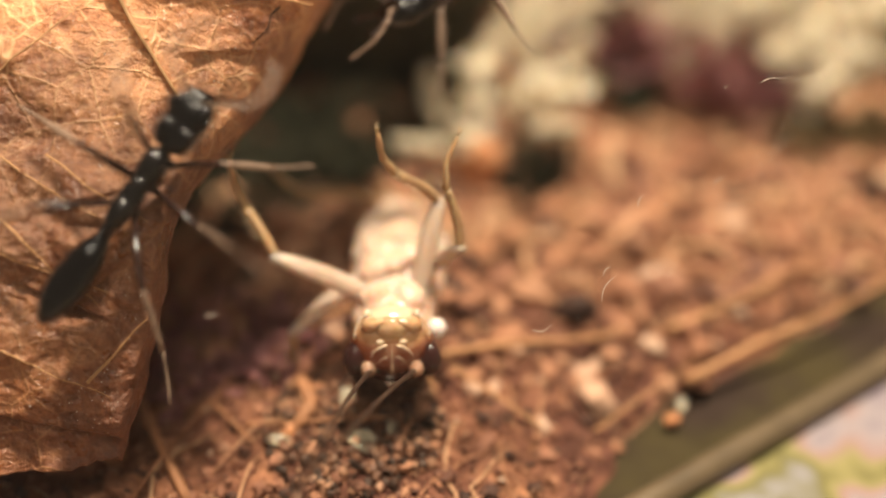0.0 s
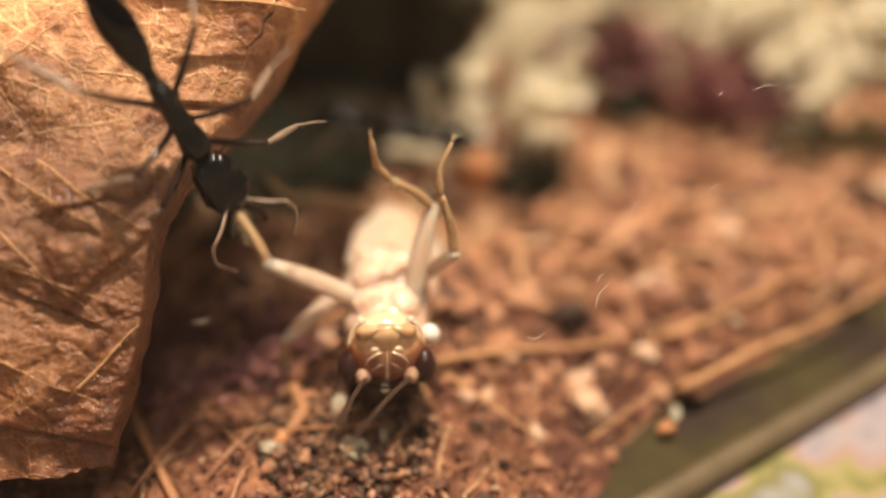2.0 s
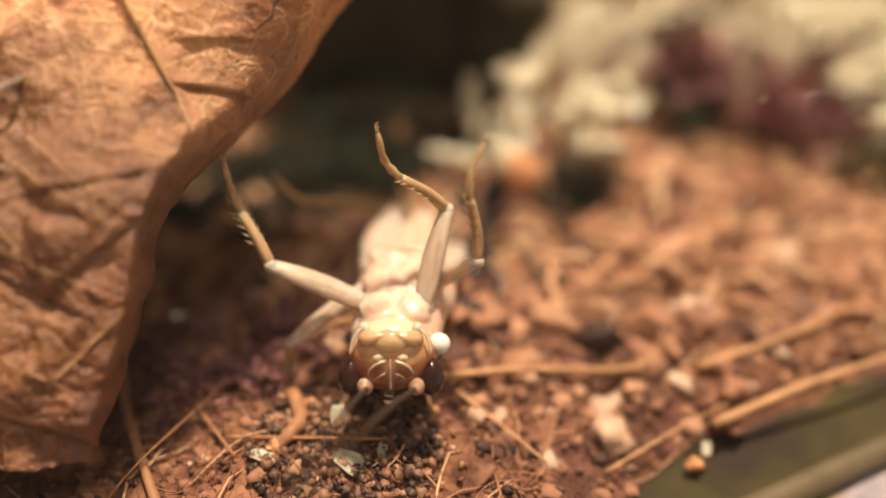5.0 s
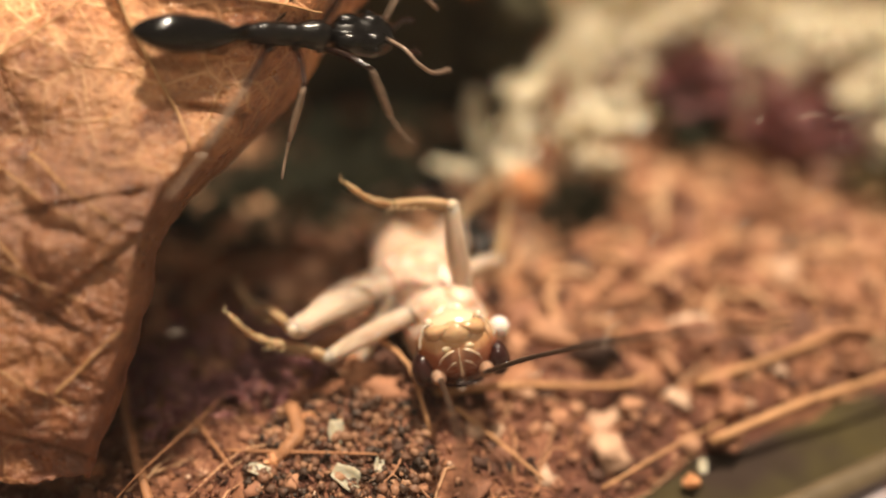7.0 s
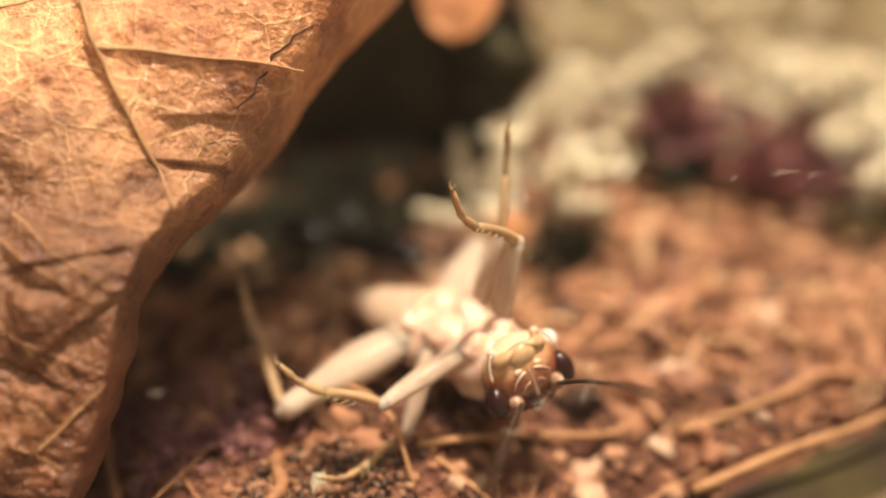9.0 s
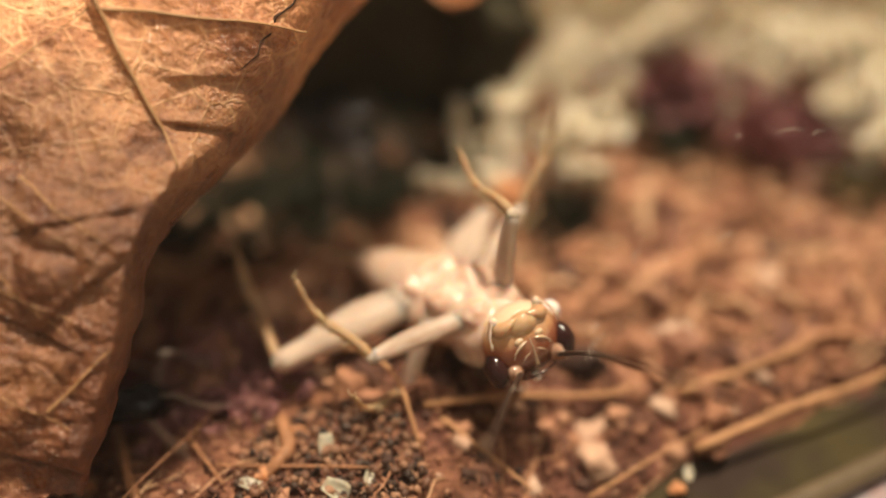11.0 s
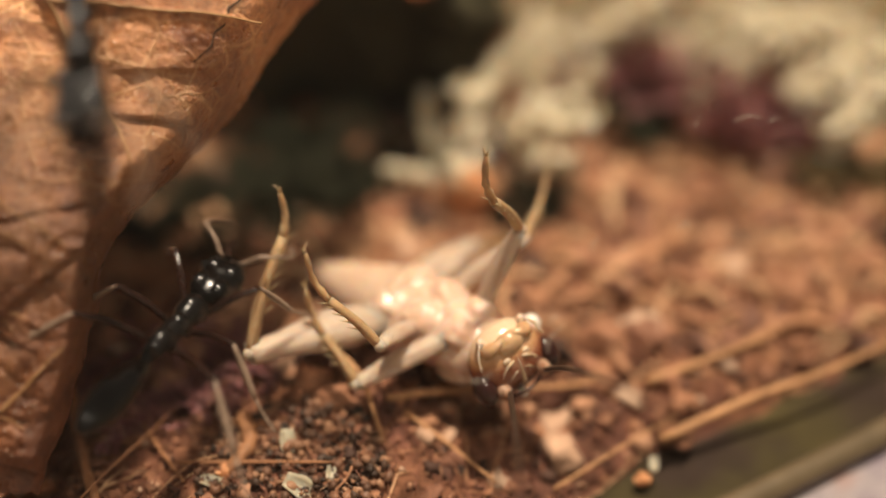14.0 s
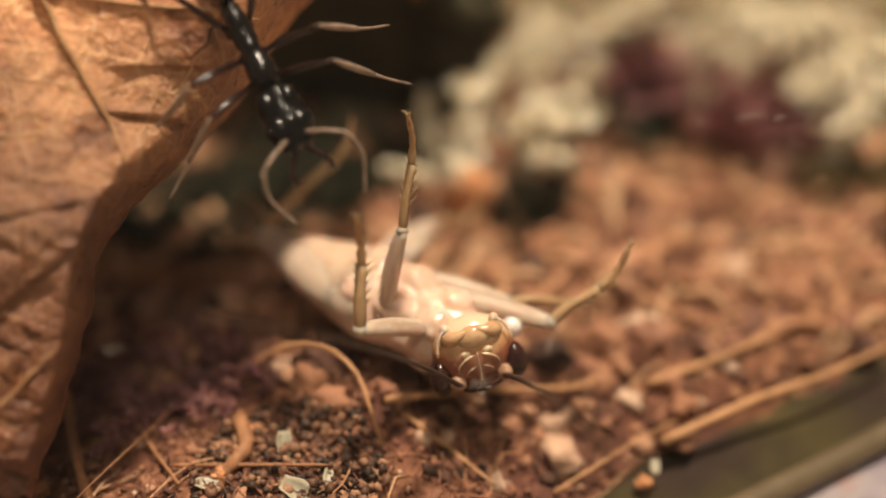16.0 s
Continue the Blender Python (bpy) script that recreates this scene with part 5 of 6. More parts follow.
def motions():
    body = [
        (0.00, -2.103, 38.930, 4.897, 6.8, -0.3, 178.9),
        (4.70, -2.103, 38.930, 4.897, 6.8, -0.3, 178.9),
        (6.80, -1.452, 41.335, 4.086, 8.3, 6.1, -154.7),
        (7.00, -1.437, 41.342, 4.158, 8.2, 6.2, -154.2),
        (7.30, 0.400, 41.199, 4.707, 14.3, 10.6, -131.6),
        (9.20, 0.400, 41.199, 4.707, 14.3, 10.6, -131.6),
        (11.30, 0.421, 40.594, 4.883, 11.9, 10.0, -135.1),
        (12.50, 0.561, 40.186, 4.724, 9.4, 10.9, -129.4),
        (15.05, 0.994, 40.049, 3.808, 4.6, 11.5, -125.7),
        (15.35, -0.511, 39.985, 5.010, -0.9, 11.8, -123.0),
        (16.00, -0.511, 39.985, 5.010, -0.9, 11.8, -123.0)]
    walk(CRICKET, [(t, pose(x * MM, y * MM, z * MM, a, b, c)) for t, x, y, z, a, b, c in body])
    head = [
        (0.00, -0.000, 4.300, 0.000, 2.7, -0.0, 3.2),
        (4.70, -0.000, 4.300, 0.000, 2.4, 0.0, 7.2),
        (6.80, 0.000, 4.300, 0.000, 2.4, -0.0, -12.8),
        (7.00, 0.000, 4.300, -0.000, 2.5, 0.0, -13.2),
        (7.30, 0.000, 4.300, -0.000, 4.4, 0.0, -14.6),
        (9.20, 0.000, 4.300, -0.000, 4.8, 0.0, -14.0),
        (11.30, 0.000, 4.300, 0.000, 4.9, 0.0, -13.3),
        (12.50, -0.000, 4.300, 0.000, 6.6, 0.0, -14.6),
        (15.05, 0.000, 4.300, -0.000, 8.9, 0.0, -15.7),
        (15.35, 0.000, 4.300, 0.000, 17.4, -0.0, -39.3),
        (16.00, 0.000, 4.300, 0.000, 17.5, -0.0, -39.4)]
    walk(CRICKET_HEAD, [(t, pose(x * MM, y * MM, z * MM, a, b, c)) for t, x, y, z, a, b, c in head])
    feeler = [
        (0.00, -0.860, 2.300, -0.620, 14.4, -2.6, -19.9),
        (4.70, -0.860, 2.300, -0.620, 14.4, -2.6, -19.9),
        (6.80, -0.860, 2.300, -0.620, 14.4, -2.6, -19.9),
        (7.00, -0.860, 2.300, -0.620, 26.3, -0.1, 40.7),
        (7.30, -0.860, 2.300, -0.620, 21.7, -16.1, -7.4),
        (9.20, -0.860, 2.300, -0.620, 21.7, -16.1, -7.4),
        (11.30, -0.860, 2.300, -0.620, 21.7, -16.1, -7.4),
        (12.50, -0.860, 2.300, -0.620, 21.7, -16.1, -7.4),
        (15.05, -0.860, 2.300, -0.620, 37.2, -15.8, -30.1),
        (15.35, -0.860, 2.300, -0.620, 22.3, -8.8, -1.1),
        (16.00, -0.860, 2.300, -0.620, 22.7, -8.8, -1.0)]
    walk(CRICKET_FEELERS[0], [(t, pose(x * MM, y * MM, z * MM, a, b, c)) for t, x, y, z, a, b, c in feeler])
    feeler = [
        (0.00, 0.860, 2.300, -0.620, 14.6, -0.7, -8.0),
        (4.70, 0.860, 2.300, -0.620, 14.6, -0.7, -8.0),
        (6.80, 0.860, 2.300, -0.620, 14.6, -0.7, -8.0),
        (7.00, 0.860, 2.300, -0.620, 18.1, -7.8, 1.2),
        (7.30, 0.860, 2.300, -0.620, 19.8, -20.1, -33.0),
        (9.20, 0.860, 2.300, -0.620, 19.8, -20.1, -33.0),
        (11.30, 0.860, 2.300, -0.620, 19.8, -20.1, -33.0),
        (12.50, 0.860, 2.300, -0.620, 19.8, -20.1, -33.0),
        (15.05, 0.860, 2.300, -0.620, 36.2, -15.7, -30.0),
        (15.35, 0.860, 2.300, -0.620, 46.2, -12.4, -54.1),
        (16.00, 0.860, 2.300, -0.620, 46.6, -12.4, -53.9)]
    walk(CRICKET_FEELERS[1], [(t, pose(x * MM, y * MM, z * MM, a, b, c)) for t, x, y, z, a, b, c in feeler])
    thigh = [
        (0.00, 1.050, 2.900, 0.900, 23.3, -8.3, -95.1),
        (4.70, 1.050, 2.900, 0.900, 23.3, -8.3, -95.1),
        (6.80, 1.050, 2.900, 0.900, -11.9, -7.4, -85.4),
        (7.00, 1.050, 2.900, 0.900, -11.4, -7.4, -86.0),
        (7.30, 1.050, 2.900, 0.900, 1.9, -14.7, -94.6),
        (9.20, 1.050, 2.900, 0.900, 1.9, -14.7, -94.6),
        (11.30, 1.050, 2.900, 0.900, -1.1, -13.6, -110.7),
        (12.50, 1.050, 2.900, 0.900, -4.8, -11.0, -111.0),
        (15.05, 1.050, 2.900, 0.900, -2.0, -6.9, -119.2),
        (15.35, 1.050, 2.900, 0.900, 42.6, 0.7, -92.7),
        (16.00, 1.050, 2.900, 0.900, 42.6, 0.7, -92.7)]
    walk(CRICKET_LEGS["fl"][0], [(t, pose(x * MM, y * MM, z * MM, a, b, c)) for t, x, y, z, a, b, c in thigh])
    shin = [
        (0.00, 0.000, 4.400, 0.000, 23.8, -13.0, -36.6),
        (4.70, 0.000, 4.400, 0.000, 23.8, -13.0, -36.6),
        (6.80, -0.000, 4.400, -0.000, 29.5, 7.2, -28.4),
        (7.00, -0.000, 4.400, 0.000, 29.0, 7.1, -27.9),
        (7.30, 0.000, 4.400, 0.000, 15.3, 7.8, -44.0),
        (9.20, 0.000, 4.400, 0.000, 15.3, 7.8, -44.0),
        (11.30, -0.000, 4.400, 0.000, 35.1, 14.9, -47.4),
        (12.50, 0.000, 4.400, -0.000, 37.7, 19.0, -59.9),
        (15.05, 0.000, 4.400, -0.000, 34.6, 15.3, -82.7),
        (15.20, 0.000, 4.400, 0.000, 58.6, -9.8, -111.6),
        (15.35, -0.000, 4.400, -0.000, 93.4, -17.3, -150.1),
        (16.00, -0.000, 4.400, -0.000, 93.4, -17.3, -150.1)]
    walk(CRICKET_LEGS["fl"][1], [(t, pose(x * MM, y * MM, z * MM, a, b, c)) for t, x, y, z, a, b, c in shin])
    thigh = [
        (0.00, -1.050, 2.900, 0.900, 62.9, -8.6, 138.5),
        (4.70, -1.050, 2.900, 0.900, 62.9, -8.6, 138.5),
        (6.80, -1.050, 2.900, 0.900, 84.1, -1.7, 133.3),
        (7.00, -1.050, 2.900, 0.900, 84.1, -2.1, 135.1),
        (7.30, -1.050, 2.900, 0.900, 68.7, 15.2, 79.4),
        (9.20, -1.050, 2.900, 0.900, 68.7, 15.2, 79.4),
        (11.30, -1.050, 2.900, 0.900, 74.6, 13.6, 69.2),
        (12.50, -1.050, 2.900, 0.900, 56.1, 11.0, 70.2),
        (15.05, -1.050, 2.900, 0.900, 51.6, 7.4, 46.5),
        (15.35, -1.050, 2.900, 0.900, -11.4, 4.9, 19.9),
        (16.00, -1.050, 2.900, 0.900, -11.4, 4.9, 19.9)]
    walk(CRICKET_LEGS["fr"][0], [(t, pose(x * MM, y * MM, z * MM, a, b, c)) for t, x, y, z, a, b, c in thigh])
    shin = [
        (0.00, 0.000, 4.200, 0.000, 98.5, 22.0, 150.5),
        (4.70, 0.000, 4.200, 0.000, 98.5, 22.0, 150.5),
        (6.80, 0.000, 4.200, -0.000, 76.7, 60.3, 155.7),
        (7.00, 0.000, 4.200, -0.000, 75.3, 62.4, 153.8),
        (7.30, -0.000, 4.200, 0.000, 115.1, 2.2, -177.2),
        (9.20, -0.000, 4.200, 0.000, 115.1, 2.2, -177.2),
        (10.25, 0.000, 4.200, 0.000, 103.8, 45.3, -168.8),
        (11.30, 0.000, 4.200, 0.000, 29.1, 87.8, 130.6),
        (11.90, 0.000, 4.200, 0.000, 104.8, 40.7, -164.4),
        (12.50, -0.000, 4.200, 0.000, 114.3, -7.3, -171.2),
        (15.05, 0.000, 4.200, 0.000, 122.7, -21.3, -155.8),
        (15.20, 0.000, 4.200, 0.000, 68.7, -64.8, -55.2),
        (15.35, 0.000, 4.200, 0.000, 23.4, -17.8, 37.7),
        (16.00, 0.000, 4.200, 0.000, 23.4, -17.8, 37.7)]
    walk(CRICKET_LEGS["fr"][1], [(t, pose(x * MM, y * MM, z * MM, a, b, c)) for t, x, y, z, a, b, c in shin])
    thigh = [
        (0.00, 1.300, 0.900, 0.900, -27.7, 3.0, -59.6),
        (4.70, 1.300, 0.900, 0.900, -27.7, 3.0, -59.6),
        (6.80, 1.300, 0.900, 0.900, -36.8, -2.4, -63.3),
        (7.00, 1.300, 0.900, 0.900, -36.3, -2.5, -64.0),
        (7.30, 1.300, 0.900, 0.900, -40.6, -11.0, -69.3),
        (9.20, 1.300, 0.900, 0.900, -40.6, -11.0, -69.3),
        (11.30, 1.300, 0.900, 0.900, -56.1, -11.8, -89.3),
        (11.90, 1.300, 0.900, 0.900, -15.1, -4.2, -78.1),
        (12.50, 1.300, 0.900, 0.900, 26.3, -5.8, -64.7),
        (15.05, 1.300, 0.900, 0.900, 38.0, -0.5, -55.4),
        (15.20, 1.300, 0.900, 0.900, 53.0, 9.7, 7.2),
        (15.35, 1.300, 0.900, 0.900, 68.9, 1.0, 70.0),
        (16.00, 1.300, 0.900, 0.900, 68.9, 1.0, 70.0)]
    walk(CRICKET_LEGS["ml"][0], [(t, pose(x * MM, y * MM, z * MM, a, b, c)) for t, x, y, z, a, b, c in thigh])
    shin = [
        (0.00, 0.000, 4.300, 0.000, -68.8, 22.7, -81.9),
        (4.70, 0.000, 4.300, 0.000, -68.8, 22.7, -81.9),
        (6.80, -0.000, 4.300, 0.000, -29.1, 38.7, -91.7),
        (7.00, 0.000, 4.300, 0.000, -28.9, 38.4, -91.1),
        (7.30, 0.000, 4.300, 0.000, 42.7, 7.9, -16.1),
        (9.20, 0.000, 4.300, 0.000, 42.7, 7.9, -16.1),
        (11.30, 0.000, 4.300, 0.000, 87.0, -22.1, 10.2),
        (11.90, 0.000, 4.300, 0.000, 62.8, -14.2, -25.6),
        (12.50, 0.000, 4.300, -0.000, 38.5, -21.4, -61.4),
        (15.05, 0.000, 4.300, -0.000, 55.1, -27.3, -107.0),
        (15.20, 0.000, 4.300, 0.000, 3.9, -14.9, -36.3),
        (15.35, -0.000, 4.300, -0.000, -9.9, 32.2, 12.5),
        (16.00, -0.000, 4.300, -0.000, -9.9, 32.2, 12.5)]
    walk(CRICKET_LEGS["ml"][1], [(t, pose(x * MM, y * MM, z * MM, a, b, c)) for t, x, y, z, a, b, c in shin])
    thigh = [
        (0.00, -1.300, 0.900, 0.900, 42.1, 3.7, 35.4),
        (4.70, -1.300, 0.900, 0.900, 42.1, 3.7, 35.4),
        (5.75, -1.300, 0.900, 0.900, 13.0, -12.3, 82.4),
        (6.80, -1.300, 0.900, 0.900, -18.3, -1.1, 130.9),
        (7.00, -1.300, 0.900, 0.900, -18.6, -1.2, 131.3),
        (7.15, -1.300, 0.900, 0.900, 23.1, -4.4, 96.5),
        (7.30, -1.300, 0.900, 0.900, 60.1, 15.7, 67.7),
        (9.20, -1.300, 0.900, 0.900, 60.1, 15.7, 67.7),
        (11.30, -1.300, 0.900, 0.900, 18.0, 9.2, 107.3),
        (12.50, -1.300, 0.900, 0.900, 21.2, 11.1, 68.3),
        (15.05, -1.300, 0.900, 0.900, 13.2, 7.2, 55.6),
        (15.35, -1.300, 0.900, 0.900, -12.6, 4.9, 18.7),
        (16.00, -1.300, 0.900, 0.900, -12.6, 4.9, 18.7)]
    walk(CRICKET_LEGS["mr"][0], [(t, pose(x * MM, y * MM, z * MM, a, b, c)) for t, x, y, z, a, b, c in thigh])
    shin = [
        (0.00, 0.000, 4.000, 0.000, 91.6, -29.2, -100.4),
        (4.70, 0.000, 4.000, 0.000, 91.6, -29.2, -100.4),
        (5.75, 0.000, 4.000, 0.000, 41.6, -33.1, -28.1),
        (6.80, -0.000, 4.000, -0.000, 18.0, 3.2, 23.6),
        (7.00, 0.000, 4.000, 0.000, 18.3, 3.4, 23.0),
        (7.30, 0.000, 4.000, 0.000, -8.9, 56.6, 29.6),
        (9.20, 0.000, 4.000, 0.000, -8.9, 56.6, 29.6),
        (11.30, -0.000, 4.000, -0.000, 15.8, 3.9, -3.7),
        (12.50, 0.000, 4.000, -0.000, -33.0, 21.1, 43.7),
        (15.05, 0.000, 4.000, -0.000, -26.9, 14.3, 51.5),
        (15.35, -0.000, 4.000, 0.000, -15.4, -18.9, 34.4),
        (16.00, -0.000, 4.000, 0.000, -15.4, -18.9, 34.4)]
    walk(CRICKET_LEGS["mr"][1], [(t, pose(x * MM, y * MM, z * MM, a, b, c)) for t, x, y, z, a, b, c in shin])
    thigh = [
        (0.00, 1.350, -1.100, 0.600, -4.2, 0.5, 174.4),
        (4.70, 1.350, -1.100, 0.600, -4.2, 0.5, 174.4),
        (5.75, 1.350, -1.100, 0.600, 2.6, 5.1, -118.4),
        (6.80, 1.350, -1.100, 0.600, 9.4, 0.6, -51.1),
        (7.00, 1.350, -1.100, 0.600, 9.6, 0.4, -51.8),
        (7.30, 1.350, -1.100, 0.600, -0.9, -15.2, -100.7),
        (9.20, 1.350, -1.100, 0.600, -0.9, -15.2, -100.7),
        (11.30, 1.350, -1.100, 0.600, -1.1, -13.4, -105.7),
        (12.50, 1.350, -1.100, 0.600, 17.1, -10.4, -100.4),
        (15.05, 1.350, -1.100, 0.600, 23.4, -6.6, -113.3),
        (15.35, 1.350, -1.100, 0.600, -0.3, -5.6, 169.3),
        (16.00, 1.350, -1.100, 0.600, -0.3, -5.6, 169.3)]
    walk(CRICKET_LEGS["hl"][0], [(t, pose(x * MM, y * MM, z * MM, a, b, c)) for t, x, y, z, a, b, c in thigh])
    shin = [
        (0.00, 0.000, 6.600, 0.000, 19.8, 33.8, 132.7),
        (4.70, 0.000, 6.600, 0.000, 19.8, 33.8, 132.7),
        (5.75, 0.000, 6.600, 0.000, 16.4, 7.8, -171.7),
        (6.80, -0.000, 6.600, -0.000, -6.9, -4.2, -115.6),
        (7.00, 0.000, 6.600, -0.000, -7.1, -4.2, -115.3),
        (7.30, -0.000, 6.600, -0.000, 15.8, 13.3, -99.4),
        (9.20, -0.000, 6.600, -0.000, 15.8, 13.3, -99.4),
        (11.30, 0.000, 6.600, 0.000, 5.3, 13.9, -91.1),
        (12.50, 0.000, 6.600, 0.000, 18.0, -5.4, -112.2),
        (13.78, 0.000, 6.600, 0.000, 51.1, -17.1, -153.2),
        (15.05, 0.000, 6.600, -0.000, 83.7, -4.1, 166.3),
        (15.20, 0.000, 6.600, 0.000, 51.4, -19.3, -146.4),
        (15.35, 0.000, 6.600, -0.000, 18.4, -5.5, -98.6),
        (16.00, 0.000, 6.600, -0.000, 18.4, -5.5, -98.6)]
    walk(CRICKET_LEGS["hl"][1], [(t, pose(x * MM, y * MM, z * MM, a, b, c)) for t, x, y, z, a, b, c in shin])
    thigh = [
        (0.00, -1.350, -1.100, 0.600, -21.9, -17.6, -175.0),
        (4.70, -1.350, -1.100, 0.600, -21.9, -17.6, -175.0),
        (6.80, -1.350, -1.100, 0.600, -12.0, -7.8, 160.7),
        (7.00, -1.350, -1.100, 0.600, -12.1, -7.8, 160.6),
        (7.30, -1.350, -1.100, 0.600, -6.4, 7.5, 126.5),
        (9.20, -1.350, -1.100, 0.600, -6.4, 7.5, 126.5),
        (11.30, -1.350, -1.100, 0.600, -9.2, 4.7, 128.7),
        (12.50, -1.350, -1.100, 0.600, -23.6, 5.7, 115.6),
        (15.05, -1.350, -1.100, 0.600, -24.6, 2.0, 112.6),
        (15.35, -1.350, -1.100, 0.600, -28.8, -3.2, 114.9),
        (16.00, -1.350, -1.100, 0.600, -28.8, -3.2, 114.9)]
    walk(CRICKET_LEGS["hr"][0], [(t, pose(x * MM, y * MM, z * MM, a, b, c)) for t, x, y, z, a, b, c in thigh])
    shin = [
        (0.00, 0.000, 6.600, 0.000, -21.1, 29.1, -27.8),
        (4.70, 0.000, 6.600, 0.000, -21.1, 29.1, -27.8),
        (6.80, -0.000, 6.600, -0.000, 2.7, 21.6, -19.1),
        (7.00, 0.000, 6.600, 0.000, 2.7, 21.7, -19.4),
        (7.30, 0.000, 6.600, 0.000, -34.8, 11.6, -18.1),
        (9.20, 0.000, 6.600, 0.000, -34.8, 11.6, -18.1),
        (11.30, -0.000, 6.600, 0.000, -27.8, 12.9, -17.0),
        (12.50, 0.000, 6.600, 0.000, -9.4, 10.7, -9.7),
        (15.05, 0.000, 6.600, 0.000, -12.1, 9.7, -10.8),
        (15.35, 0.000, 6.600, 0.000, -10.7, 10.5, -9.8),
        (16.00, 0.000, 6.600, 0.000, -10.7, 10.5, -9.8)]
    walk(CRICKET_LEGS["hr"][1], [(t, pose(x * MM, y * MM, z * MM, a, b, c)) for t, x, y, z, a, b, c in shin])
    way = [
        (0.00, -11.23, 32.49, 13.90, 46.8, 30.2, -19.0),
        (0.20, -9.58, 32.43, 13.45, -7.2, 32.8, -58.7),
        (0.40, -7.83, 38.37, 13.01, -12.9, 32.5, -57.4),
        (0.50, -7.59, 38.79, 12.43, -28.0, 32.4, -57.3),
        (0.60, -7.43, 40.06, 12.39, -31.8, 31.2, -53.3),
        (0.80, -6.47, 41.62, 11.85, -23.3, 17.7, -25.0),
        (1.00, -5.02, 44.86, 11.23, -18.7, 11.7, -15.8),
        (1.20, -4.98, 52.30, 8.90, -6.7, 0.9, -8.2),
        (1.63, -3.33, 53.34, 6.57, -4.8, -1.5, -61.8),
        (2.07, -1.68, 54.37, 4.23, -1.7, -1.4, -115.5),
        (2.50, -0.03, 55.41, 1.90, 0.0, 1.2, -169.1),
        (3.30, 1.08, 50.10, 1.90, 0.0, 0.1, -178.9),
        (3.60, 0.73, 49.50, 1.90, 0.0, -0.1, 178.8),
        (4.20, 0.40, 48.69, 1.90, -0.0, -0.6, 174.8),
        (4.70, 0.60, 48.69, 1.90, 0.0, -0.6, 174.6),
        (6.80, 0.92, 51.08, 1.90, 0.0, 1.3, -168.2),
        (7.40, -6.02, 53.03, 1.90, 0.0, 5.6, -118.1),
        (8.00, -5.94, 53.01, 1.90, 0.0, 5.6, -118.7),
        (9.20, -5.83, 52.88, 1.90, 0.0, 6.0, -107.6),
        (11.30, -9.09, 62.74, 1.90, 0.0, 4.1, -139.7),
        (12.30, -4.03, 58.24, 1.90, -0.0, 6.2, -76.3),
        (12.70, -2.43, 58.90, 1.90, 0.0, 4.5, -45.4),
        (13.30, -0.99, 58.23, 1.90, -0.0, 4.3, -43.0),
        (13.75, -0.20, 60.52, 1.90, -0.1, 4.1, -92.6),
        (14.20, 0.60, 62.80, 1.90, -0.0, 3.9, -142.1),
        (14.60, 2.65, 62.41, 1.90, 0.0, 2.6, -155.9),
        (14.90, 4.79, 61.73, 1.90, 0.3, 2.1, -85.7),
        (15.20, 6.94, 61.06, 1.90, -0.0, 1.7, -15.5),
        (16.00, 8.10, 62.28, 1.90, 0.0, 1.1, -9.5)]
    walk(ANT_ONE, [(t, pose(x * MM, y * MM, z * MM, a, b, c)) for t, x, y, z, a, b, c in way])
    way = [
        (0.00, 1.16, 45.98, 16.73, -15.0, -5.6, 118.9),
        (0.30, -0.96, 45.48, 16.12, -15.4, -5.6, 117.3),
        (0.50, -1.65, 47.26, 14.42, -19.5, -6.1, 106.6),
        (0.80, 0.53, 50.23, 15.19, -19.3, -6.1, 106.3),
        (1.10, 1.79, 55.73, 16.08, -24.6, -5.9, 111.2),
        (6.00, -4.15, 64.44, 17.57, -0.1, -6.3, 95.9),
        (11.00, -3.50, 58.00, 30.00, -10.0, -15.0, 110.0),
        (12.80, -3.81, 46.00, 31.00, -34.5, -39.2, 137.2),
        (13.40, -3.61, 39.06, 23.32, -32.4, -0.7, -176.2),
        (13.50, -4.46, 37.33, 22.31, -35.6, 0.5, -174.7),
        (13.60, -6.48, 35.66, 22.11, -32.9, 0.9, -174.3),
        (14.00, -8.97, 32.75, 20.60, -29.7, 6.5, -167.0),
        (14.10, -11.96, 36.27, 17.36, -56.5, -15.7, -177.5),
        (14.35, -16.13, 35.39, 16.52, -52.6, -26.1, 168.1),
        (16.00, -20.83, 34.69, 15.03, -44.9, -34.0, 152.8)]
    walk(ANT_TWO, [(t, pose(x * MM, y * MM, z * MM, a, b, c)) for t, x, y, z, a, b, c in way])
